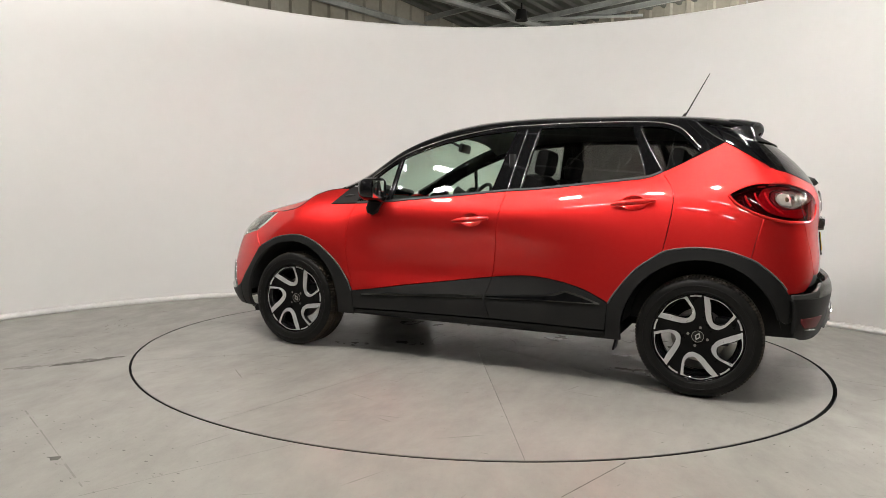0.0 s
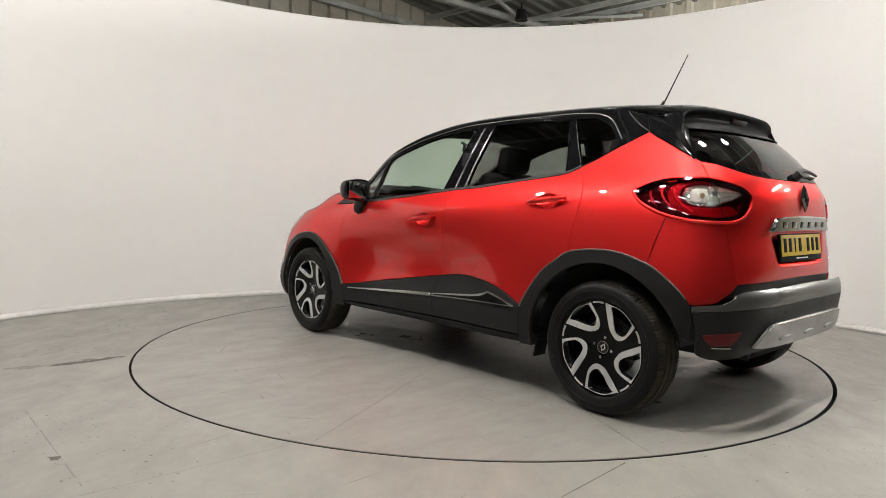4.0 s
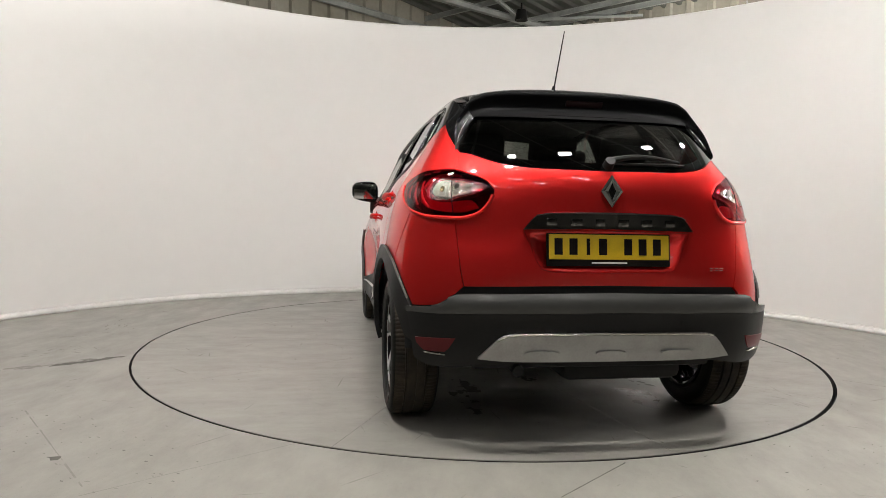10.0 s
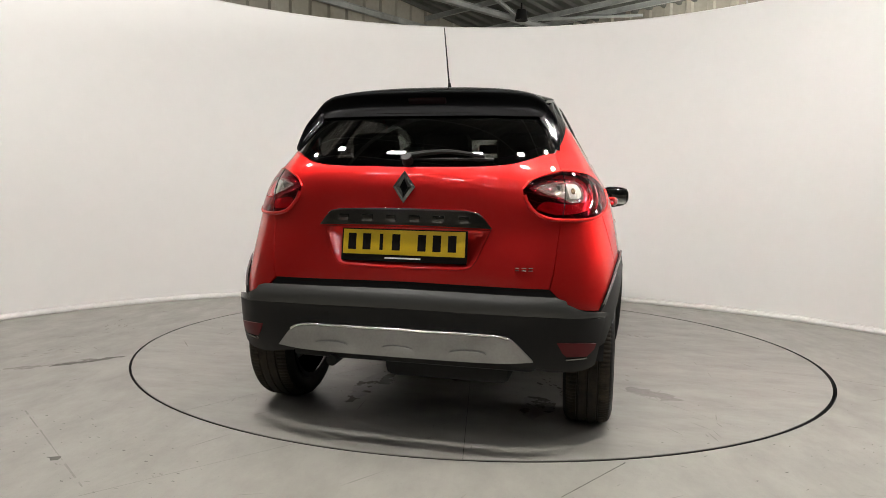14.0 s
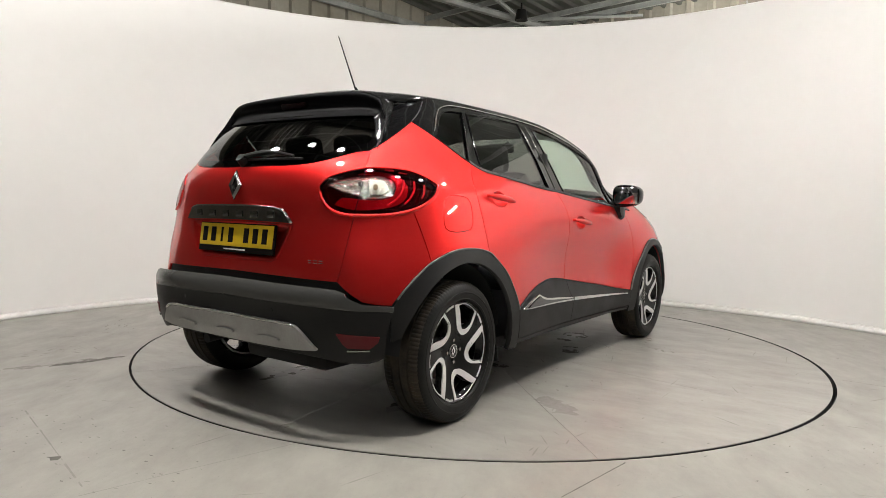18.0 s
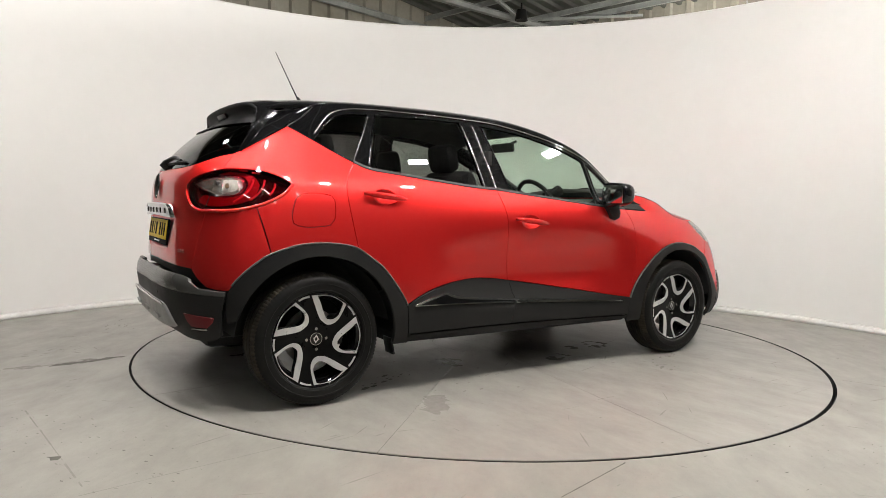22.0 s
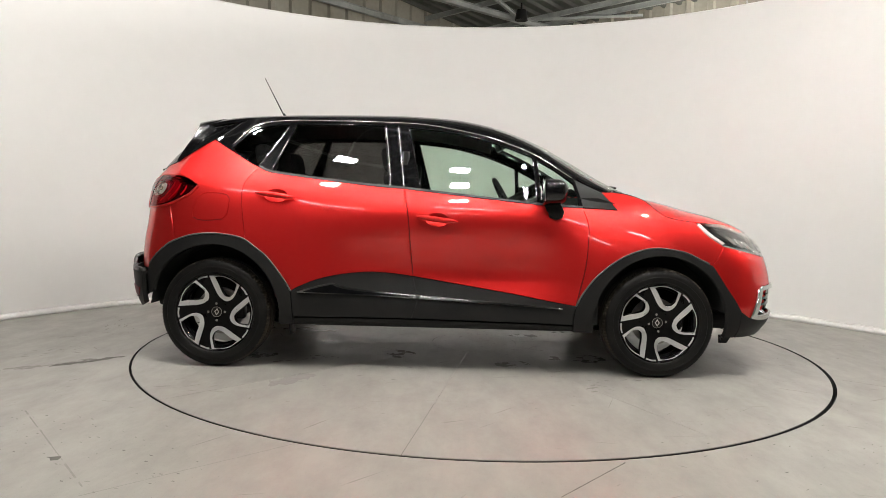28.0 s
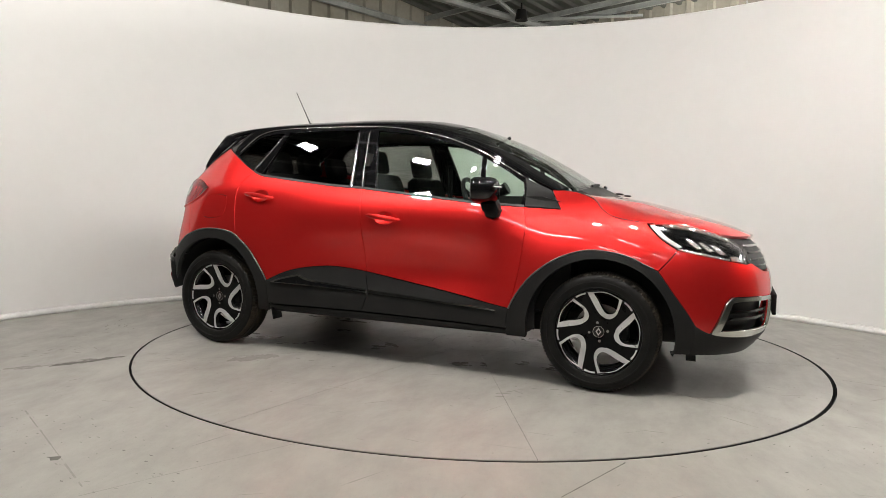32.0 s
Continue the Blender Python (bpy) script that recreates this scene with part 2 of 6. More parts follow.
def panel(name, fmap, loop, mat, parent, label="", holes=(), step=0.045, depth=0.015, flip=False, gap=0.0024, core=(0, 0, 0.75)):
    """A curved plate: the outline loop (less holes) laid on the surface fmap, with rims depth deep.
    flip: the mirrored plate of the other side."""
    loops = [shrink(loop, gap)] + [shrink(h, -gap) for h in holes]
    pts, edges = [], []
    for lp in loops:
        k = len(pts)
        pts += [Vector(p) for p in lp]
        edges += [(k + i, k + (i + 1) % len(lp)) for i in range(len(lp))]
    rim = np.array([(p.x, p.y) for p in pts])
    lo, hi = rim.min(0), rim.max(0)
    gx, gz = np.meshgrid(np.arange(lo[0] + step / 2, hi[0], step), np.arange(lo[1] + step / 2, hi[1], step))
    gx = gx + (np.arange(gx.shape[0]) % 2)[:, None] * step / 2
    gx, gz = gx.ravel(), gz.ravel()
    keep = inside(gx, gz, loops[0])
    for h in loops[1:]:
        keep &= ~inside(gx, gz, h)
    gx, gz = gx[keep], gz[keep]
    if len(gx):
        d = np.sqrt(((gx[:, None] - rim[None, :, 0]) ** 2 + (gz[:, None] - rim[None, :, 1]) ** 2).min(1))
        pts += [Vector((a, b)) for a, b in zip(gx[d > step * 0.4], gz[d > step * 0.4])]
    v2, _, tri, *_ = geometry.delaunay_2d_cdt(pts, edges, [], 0, 1e-6)
    cx = np.array([sum(v2[i].x for i in t) / 3 for t in tri])
    cz = np.array([sum(v2[i].y for i in t) / 3 for t in tri])
    ok = inside(cx, cz, loops[0])
    for h in loops[1:]:
        ok &= ~inside(cx, cz, h)
    tri = [t for t, o in zip(tri, ok) if o]
    core = Vector(core)

    def at(u, z):
        p = fmap(u, z)
        e = 0.004
        n = (fmap(u + e, z) - fmap(u - e, z)).cross(fmap(u, z + e) - fmap(u, z - e))
        n = n.normalized() if n.length > 1e-12 else Vector((0, 0, 1))
        if n.dot(p - Vector((core.x + (p.x - core.x) * 0.75, core.y, core.z))) < 0:
            n = -n
        return p, n
    laid = [at(v.x, v.y) for v in v2]
    verts, normals = [p for p, _ in laid], [n for _, n in laid]
    faces = []
    for t in tri:
        a, b, c = (verts[i] for i in t)
        faces.append(tuple(t) if (b - a).cross(c - a).dot(normals[t[0]]) > 0 else tuple(t[::-1]))
    for lp in loops:
        k, n = len(verts), len(lp)
        ring = [at(*p) for p in lp]
        inner = shrink(lp, 0.004 if lp is loops[0] else -0.004)
        for i, (p, nn) in enumerate(ring):
            side = (p - fmap(*inner[i])).normalized()
            verts += [p, p - nn * depth]
            normals += [(nn + side * 0.8).normalized(), side]
        for i in range(n):
            j = (i + 1) % n
            f = (k + 2 * i, k + 2 * j, k + 2 * j + 1, k + 2 * i + 1)
            a, b, c = (verts[x] for x in f[:3])
            faces.append(f if (b - a).cross(c - a).dot(normals[f[3]]) > 0 else f[::-1])
    if flip:
        verts = [Vector((v.x, -v.y, v.z)) for v in verts]
        normals = [Vector((v.x, -v.y, v.z)) for v in normals]
        faces = [f[::-1] for f in faces]
    return link_mesh(name, verts, faces, mat, parent, label, normals)


def empty(name, parent=None, at=(0, 0, 0)):
    ob = new(name)
    ob.empty_display_size = 0.1
    ob.location = at
    if parent:
        ob.parent = parent
    return ob


def bead(name, fmap, pts, r, mat, parent, flip=False, closed=True, sides=6):
    """A thin round bead along pts laid on the surface fmap."""
    place = [fmap(*p) for p in pts]
    n, verts, faces = len(place), [], []
    for i, p in enumerate(place):
        a, b = (place[i - 1], place[(i + 1) % n]) if closed else (place[max(0, i - 1)], place[min(n - 1, i + 1)])
        d = (b - a).normalized()
        u = d.cross(Vector((0, 1, 0.2))).normalized()
        v = d.cross(u)
        for k in range(sides):
            q = p + (u * math.cos(2 * math.pi * k / sides) + v * math.sin(2 * math.pi * k / sides)) * r
            verts.append(Vector((q.x, -q.y, q.z)) if flip else q)
    for i in range(n if closed else n - 1):
        for k in range(sides):
            a, b, c, d = i * sides + k, i * sides + (k + 1) % sides, ((i + 1) % n) * sides + (k + 1) % sides, ((i + 1) % n) * sides + k
            faces.append((a, b, c, d) if not flip else (d, c, b, a))
    return link_mesh(name, verts, faces, mat, parent)


# ---------------------------------------------------------------- car skin
XR, XF = -1.15, 1.10        # where the sides begin to wrap round the tail and the nose


def curve(table):
    """A smooth function through (position, value) pairs that never overshoots."""
    xs, ys = [a for a, _ in table], [b for _, b in table]
    d = [(ys[i + 1] - ys[i]) / (xs[i + 1] - xs[i]) for i in range(len(xs) - 1)]
    m = [d[0]] + [0 if d[i - 1] * d[i] <= 0 else 2 * d[i - 1] * d[i] / (d[i - 1] + d[i]) for i in range(1, len(d))] + [d[-1]]

    def f(x):
        if x <= xs[0]:
            return ys[0] + m[0] * (x - xs[0])
        if x >= xs[-1]:
            return ys[-1] + m[-1] * (x - xs[-1])
        i = 0
        while x > xs[i + 1]:
            i += 1
        h = xs[i + 1] - xs[i]
        t = (x - xs[i]) / h
        return ((2 * t ** 3 - 3 * t * t + 1) * ys[i] + (t ** 3 - 2 * t * t + t) * h * m[i]
                + (3 * t * t - 2 * t ** 3) * ys[i + 1] + (t ** 3 - t * t) * h * m[i + 1])
    return f


def fair(table, blur=0.035):
    """The same, faired: rounded off over a few centimetres, as pressed steel is."""
    f = curve(table)
    lo, step = table[0][0] - .3, .0025
    n = int((table[-1][0] + .3 - lo) / step)
    raw = np.array([f(lo + i * step) for i in range(n)])
    k = int(3 * blur / step)
    w = np.exp(-.5 * (np.arange(-k, k + 1) * step / blur) ** 2)
    y = np.convolve(np.pad(raw, k, mode="reflect", reflect_type="odd"), w / w.sum(), "valid").tolist()

    def g(x):
        q = min(max((x - lo) / step, 1.0), n - 3.0)
        i = int(q)
        t, a, b, c, d = q - i, y[i - 1], y[i], y[i + 1], y[i + 2]
        return b + .5 * t * (c - a + t * (2 * a - 5 * b + 4 * c - d + t * (3 * (b - c) + d - a)))
    return g


def glide(a, b, x):
    t = min(1, max(0, (x - a) / (b - a)))
    return t * t * t * (t * (6 * t - 15) + 10)


def ease(a, b, x):
    t = min(1, max(0, (x - a) / (b - a)))
    return t * t * (3 - 2 * t)


# half widths by height: at the doors, over the rear wheel, over the front wheel
W_MID = fair([(.18, .79), (.25, .825), (.40, .832), (.48, .810), (.58, .787), (.70, .795), (.82, .822), (.90, .826), (.96, .814), (1.00, .796),
              (1.04, .772), (1.08, .749), (1.12, .730), (1.20, .695), (1.36, .615), (1.45, .565), (1.52, .52)], 0.022)
W_REAR = fair([(.18, .80), (.30, .863), (.45, .880), (.55, .882), (.65, .877), (.77, .862), (.90, .840), (1.00, .818), (1.07, .794),
                (1.13, .755), (1.20, .708), (1.36, .615), (1.45, .565), (1.52, .52)])
W_FRONT = fair([(.18, .80), (.30, .858), (.45, .870), (.60, .870), (.72, .855), (.82, .825), (.90, .79), (.98, .735), (1.03, .69), (1.10, .60), (1.6, .4)])
X_REAR = fair([(.20, -1.80), (.40, -1.86), (.60, -1.885), (.75, -1.895), (.88, -1.88), (1.00, -1.885), (1.08, -1.882), (1.13, -1.862),
                (1.20, -1.80), (1.30, -1.71), (1.42, -1.59), (1.52, -1.49)])
N_REAR = fair([(.20, 3.8), (.55, 3.8), (.75, 3.4), (.95, 3.2), (1.08, 3.0), (1.2, 2.9), (1.37, 3.0), (1.42, 2.4), (1.50, 1.9)])
X_FRONT = fair([(.18, 1.98), (.28, 2.10), (.40, 2.155), (.55, 2.165), (.70, 2.135), (.80, 2.08), (.88, 1.98), (.95, 1.85), (1.02, 1.7), (1.6, 1.3)])
N_FRONT = fair([(.20, 3.4), (.40, 3.1), (.6, 2.7), (.9, 2.5)])


def half_width(x, z):
    m = W_MID(z)
    w = m + (W_REAR(z) - m) * glide(.05, -1.15, x)
    g = glide(.40, 1.10, x)
    return w + (W_FRONT(z) - m) * g if g else w


def skin(u, z, off=0.0, grow=0.0):
    """The body at height z. u runs along the side as x does, and past XR (XF) round the tail (nose),
    to -2.35 (2.30) at its middle. off: metres outwards; grow: the tail or nose longer by so much."""
    if XR <= u <= XF:
        return Vector((u, half_width(u, z) + off, z))
    if u < XR:
        a = min(1.0, (XR - u) / 1.2) * math.pi / 2
        n, w, far, near = N_REAR(z), half_width(XR, z) + off, X_REAR(z) - grow - off, XR
    else:
        a = min(1.0, (u - XF) / 1.2) * math.pi / 2
        n, w, far, near = N_FRONT(z), half_width(XF, z) + off, X_FRONT(z) + grow + off, XF
    # the angle is even in sight from the arc's centre
    c, s = max(0.0, math.cos(a)), math.sin(a)
    big = abs(far - near)
    r = ((c / w) ** n + (s / big) ** n) ** (-1 / n)
    return Vector((near + math.copysign(r * s, far - near), r * c, z))


# ---------------------------------------------------------------- the studio
def concrete(name, base, other):
    m = material(name, base, 0.5)
    n, k, b = nodes_of(m)
    big, mid, fine = noise_node(m, 0.9, 8, 0.62), noise_node(m, 5.5, 8, 0.7, stretch=(1, 0.45, 1)), noise_node(m, 60, 5, 0.7)
    c = mix(m, "MIX", ramp(m, big, [(0.35, grey(0)), (0.70, grey(0.75))]), base, other)
    c = mix(m, "MULTIPLY", 1.0, c, ramp(m, mid, [(0.30, grey(0.84)), (0.62, grey(1.0))]))
    c = mix(m, "MULTIPLY", 1.0, c, ramp(m, fine, [(0.22, grey(0.72)), (0.36, grey(1.0))]))
    specks = noise_node(m, 170, 3, 0.6)
    c = mix(m, "MULTIPLY", 1.0, c, ramp(m, specks, [(0.27, grey(0.45)), (0.34, grey(1.0))]))
    k.new(c, b.inputs["Base Color"])
    k.new(ramp(m, mid, [(0.30, grey(0.44)), (0.75, grey(0.27))]), b.inputs["Roughness"])
    bump(m, fine, 0.10, 0.002)
    return m


FLOOR_PAINT = concrete("floor_paint", (0.272, 0.260, 0.233), (0.236, 0.226, 0.203))
TABLE_PAINT = concrete("turntable_paint", (0.274, 0.262, 0.236), (0.234, 0.224, 0.201))
SCUFF = worn(material("floor_scuff", (0.16, 0.15, 0.13), 0.7), (0.14, 0.132, 0.115), (0.07, 0.065, 0.058), 25, 0.9)
SCUFF_LIGHT = worn(material("floor_scratch", (0.20, 0.19, 0.17), 0.6), (0.25, 0.24, 0.22), (0.20, 0.19, 0.17), 40, 0.9)
WALL_PAINT = worn(material("wall_paint", (0.80, 0.78, 0.76), 0.6), (0.735, 0.724, 0.706), (0.715, 0.702, 0.683), 0.5, 0.8, (0.52, 0.68))
for nd in WALL_PAINT.node_tree.nodes:
    if nd.bl_idname == "ShaderNodeValToRGB" and nd.color_ramp.elements[0].color[0] > 0.85:
        nd.color_ramp.elements[0].color = (0.975, 0.975, 0.975, 1)
WALL_FOAM = worn(material("skirting_foam", (0.82, 0.81, 0.79), 0.7), (0.82, 0.81, 0.79), (0.66, 0.64, 0.60), 6, 0.6, None, 0.003)
PIT = material("pit_dark", (0.010, 0.010, 0.010), 0.9)
CLADDING = worn(material("cladding_sheet", (0.36, 0.34, 0.28), 0.55), (0.38, 0.36, 0.30), (0.24, 0.22, 0.17), 0.8, 0.9, (0.45, 0.7))
ROOF_SHEET = worn(material("roof_sheet", (0.11, 0.115, 0.10), 0.6), (0.12, 0.125, 0.11), (0.06, 0.06, 0.05), 0.7, 0.9, (0.5, 0.75))
STEEL = worn(material("galvanised_steel", (0.45, 0.47, 0.45), 0.5, 0.4), (0.48, 0.50, 0.48), (0.28, 0.29, 0.27), 2.5, 0.9, (0.4, 0.6))


def ring_sheet(name, radii, n, z, mat, centre=Vector((0, 0, 0))):
    verts, faces = [], []
    for r in radii:
        verts += [centre + Vector((r * math.cos(2 * math.pi * i / n), r * math.sin(2 * math.pi * i / n), z)) for i in range(n)]
    for j in range(len(radii) - 1):
        for i in range(n):
            a, b = j * n + i, j * n + (i + 1) % n
            faces.append((a, a + n, b + n, b))
    return link_mesh(name, verts, faces, mat, smooth=False)


floor = tagged(ring_sheet("floor", [TABLE_R + GAP / 2, 2.6, 3.2, 4.2, 6, 10, 18, 30], 240, 0.0, FLOOR_PAINT, Vector((0.004, -0.003, 0))),
               "smooth grey painted concrete floor with scuffs and fine joints", "floor", kind="structure")
bm = bmesh.new()
lathe_pts = [(TABLE_R + GAP / 2, 0.0), (TABLE_R + GAP / 2, -0.25), (TABLE_R - 0.3, -0.25)]
for i in range(120):
    a, b = 2 * math.pi * i / 120, 2 * math.pi * (i + 1) / 120
    for (r1, z1), (r2, z2) in zip(lathe_pts, lathe_pts[1:]):
        bm.faces.new([bm.verts.new((r * math.cos(x), r * math.sin(x), z)) for r, z, x in ((r1, z1, a), (r1, z1, b), (r2, z2, b), (r2, z2, a))])
tagged(part("turntable_pit", bm, PIT, None, smooth=0), "dark pit edge round the turntable", "pit", kind="structure")

# the turntable: ten floor plates on one round base
turntable = tagged(new("turntable"), "round grey painted motor turntable set flush in the floor", "turntable")


def plate_sector(a0, a1, r0, r1, h, bev):
    n, bm2 = 24, bmesh.new()
    dg = 0.0008
    rows = []
    for r, z in ((r0, 0.0), (r1 - bev, 0.0), (r1, -bev), (r1, -h)):
        d = dg / max(r, 0.05)
        rows.append([bm2.verts.new((r * math.cos(a0 + d + (a1 - a0 - 2 * d) * i / n), r * math.sin(a0 + d + (a1 - a0 - 2 * d) * i / n), z)) for i in range(n + 1)])
    for p, q in zip(rows, rows[1:]):
        for i in range(n):
            bm2.faces.new((p[i], q[i], q[i + 1], p[i + 1]))
    for k in (0, n):
        low = [bm2.verts.new((r * math.cos(math.atan2(rows[0][k].co.y, rows[0][k].co.x)), r * math.sin(math.atan2(rows[0][k].co.y, rows[0][k].co.x)), -h)) for r in (r0, r1)]
        bm2.faces.new((rows[0][k], rows[1][k], rows[2][k], low[1], low[0]))
    return bm2


for i in range(10):
    a = radians(-98.6 + 36 * i)
    part("floor_plate", plate_sector(a, a + radians(36), 0.30, TABLE_R - GAP / 2, 0.004, 0.001), TABLE_PAINT, turntable, smooth=30)
bm = bmesh.new()
bmesh.ops.create_cone(bm, cap_ends=True, segments=64, radius1=0.2985, radius2=0.2985, depth=0.004, matrix=pose(0, 0, -0.002))
part("centre_plate", bm, TABLE_PAINT, turntable)
bm = bmesh.new()
bmesh.ops.create_cone(bm, cap_ends=True, segments=128, radius1=TABLE_R - GAP / 2 - 0.002, radius2=TABLE_R - GAP / 2 - 0.002, depth=0.08, matrix=pose(0, 0, -0.0445))
part("table_base", bm, PIT, turntable)


def splash(pts, z, seed, wob=0.02):
    """A flat stain with a ragged edge."""
    rnd = random.Random(seed)
    bm2 = bmesh.new()
    lp = spline(pts + [pts[0]], 0.02)
    bm2.faces.new([bm2.verts.new((x + rnd.uniform(-wob, wob) * 0.5, y + rnd.uniform(-wob, wob), z)) for x, y in lp])
    bmesh.ops.triangulate(bm2, faces=bm2.faces)
    return bm2


def streak(a, b, wide, z, seed):
    """A thin broken line on the floor."""
    rnd = random.Random(seed)
    a, b = Vector(a), Vector(b)
    d = (b - a).normalized()
    s = Vector((-d.y, d.x))
    bm2, at, total = bmesh.new(), 0.0, (b - a).length
    while at < total:
        run = rnd.uniform(0.05, 0.22)
        p, q = a + d * at, a + d * min(total, at + run)
        w1, w2, j = wide * rnd.uniform(0.4, 1), wide * rnd.uniform(0.4, 1), rnd.uniform(-0.002, 0.002)
        bm2.faces.new([bm2.verts.new((v.x, v.y, z)) for v in (p + s * (w1 + j), p - s * (w1 - j), q - s * (w2 - j), q + s * (w2 + j))])
        at += run + rnd.choice((0.0, 0.0, 0.012, 0.04))
    return bm2


part("floor_joint", streak((-2.05, -1.88), (-1.32, -2.64), 0.0042, 0.0008, 1), SCUFF_LIGHT, floor)
part("floor_joint", streak((-1.29, -2.71), (-0.72, -2.16), 0.0030, 0.0008, 2), SCUFF_LIGHT, floor)
part("floor_joint", streak((0.31, -2.56), (0.60, -2.22), 0.0032, 0.0008, 3), SCUFF, floor)
part("floor_joint", streak((2.16, -0.76), (3.2, -1.45), 0.0026, 0.0008, 4), SCUFF, floor)
part("floor_joint", streak((1.75, 1.45), (2.25, 1.85), 0.0030, 0.0008, 5), SCUFF, floor)
part("worn_patch", splash([(-2.47, -1.10), (-2.35, -1.02), (-2.22, -0.87), (-2.17, -0.80), (-2.22, -0.80), (-2.33, -0.92), (-2.42, -1.00)], 0.0009, 6), SCUFF, floor)
part("paint_chip", splash([(-1.60, -2.40), (-1.555, -2.385), (-1.54, -2.425), (-1.565, -2.43)], 0.0010, 7, 0.006), SCUFF, floor)

def scuffs(count, near, far, seed, z=0.0009):
    """Many small dark scratches and chips, all low and flat."""
    rnd2 = random.Random(seed)
    bm2 = bmesh.new()
    for _ in range(count):
        r, a = math.sqrt(rnd2.uniform(near * near, far * far)), rnd2.uniform(0, 2 * math.pi)
        x, y, d = r * math.cos(a), r * math.sin(a), rnd2.gauss(0.3, 0.5)
        ln, wd = rnd2.choice((0.01, 0.02, 0.05, 0.10)) * rnd2.uniform(0.5, 1.3), rnd2.uniform(0.0012, 0.005)
        c, s2 = math.cos(d), math.sin(d)
        pts = [(-ln, 0), (-ln * .3, wd), (ln * .4, wd * .7), (ln, 0), (ln * .3, -wd * .6), (-ln * .4, -wd)]
        bm2.faces.new([bm2.verts.new((x + c * p - s2 * q, y + s2 * p + c * q, z)) for p, q in pts])
    return bm2


def wear_trail(a, b, wide, count, size, seed):
    """A broken trail of small ragged worn spots, none of them over the turntable's joint."""
    rnd2, bm2 = random.Random(seed), bmesh.new()
    a, b = Vector(a), Vector(b)
    d = (b - a).normalized()
    for k in range(count):
        p = a.lerp(b, rnd2.random()) + Vector((-d.y, d.x)) * rnd2.gauss(0, wide)
        r, n = size * rnd2.uniform(.25, 1.0), rnd2.randint(6, 9)
        if abs(p.length - TABLE_R) < .02 + 2.4 * r:
            continue
        pts = [(r * rnd2.uniform(.8, 2.2) * math.cos(2 * math.pi * i / n), r * rnd2.uniform(.3, .8) * math.sin(2 * math.pi * i / n)) for i in range(n)]
        bm2.faces.new([bm2.verts.new((p.x + d.x * q - d.y * w, p.y + d.y * q + d.x * w, .0012 + .00002 * k)) for q, w in pts])
    return bm2


for seed, (a, b, wide, count, size, mat, owner) in enumerate((
        ((-2.95, -1.52), (-2.33, -.90), .022, 46, .028, SCUFF_LIGHT, floor), ((-2.50, -1.10), (-2.28, -.87), .014, 14, .016, SCUFF, floor),
        ((-3.1, -1.1), (-2.5, -.6), .06, 30, .016, SCUFF_LIGHT, floor), ((-2.3, -1.9), (-1.0, -2.5), .20, 80, .006, SCUFF, floor),
        ((-2.6, -.2), (-2.9, .6), .08, 30, .014, SCUFF_LIGHT, floor), ((1.0, -2.3), (2.5, -1.4), .18, 50, .006, SCUFF, floor),
        ((-1.2, -.9), (1.2, .7), .30, 110, .012, SCUFF_LIGHT, turntable), ((-1.4, .6), (.9, -1.0), .25, 60, .010, SCUFF_LIGHT, turntable),
        ((-1.25, -.75), (-.9, -.55), .03, 16, .022, SCUFF, turntable), ((.55, -1.2), (1.0, -.9), .05, 20, .018, SCUFF_LIGHT, turntable))):
    tagged(part("worn_trail", wear_trail(a, b, wide, count, size, 60 + seed), mat, owner), kind="stuff")
tagged(part("floor_wear", scuffs(300, TABLE_R + 0.06, 4.6, 11), SCUFF_LIGHT, floor), kind="stuff")
tagged(part("table_wear", scuffs(230, 0.1, TABLE_R - 0.06, 12), SCUFF_LIGHT, turntable), kind="stuff")
part("dirt_patch", splash([(-1.15, -1.22), (-1.02, -1.05), (-0.93, -1.06), (-1.0, -1.22), (-1.1, -1.3)], 0.0010, 8, 0.03), SCUFF_LIGHT, turntable)

WET = worn(material("damp_stain", (0.17, 0.165, 0.15), 0.3), (0.190, 0.184, 0.166), (0.150, 0.145, 0.130), 9, 0.9, (0.22, 0.36))
rnd = random.Random(41)
for i in range(9):
    cx, cy, sx, sy = rnd.uniform(-1.5, 1.1), rnd.uniform(-.75, .55), rnd.uniform(.10, .34), rnd.uniform(.04, .12)
    pts = [(cx + sx * rnd.uniform(.55, 1.1) * math.cos(k * .6283), cy + sy * rnd.uniform(.5, 1.2) * math.sin(k * .6283)) for k in range(10)]
    part("damp_stain", splash(pts, 0.0010 + 0.0001 * i, 50 + i, 0.012), WET, turntable)

# curved white wall, open behind the camera
A0, A1 = radians(13), radians(166)


def arc_strip(name, section, n, mat, wobble=None):
    """A section of (out, z) swept along the curved wall; out is metres towards the studio's middle."""
    verts, faces = [], []
    m = len(section)
    for i in range(n + 1):
        a = A0 + (A1 - A0) * i / n
        for j, (o, z) in enumerate(section):
            w = wobble(i, j) if wobble else (0, 0)
            r = WALL_R - o - w[0]
            verts.append((WALL_C.x + r * math.cos(a), WALL_C.y + r * math.sin(a), z + w[1]))
    for i in range(n):
        for j in range(m):
            faces.append((i * m + j, i * m + (j + 1) % m, (i + 1) * m + (j + 1) % m, (i + 1) * m + j))
    faces += [tuple(range(m))[::-1], tuple(n * m + j for j in range(m))]
    return link_mesh(name, verts, faces, mat, smooth=False)


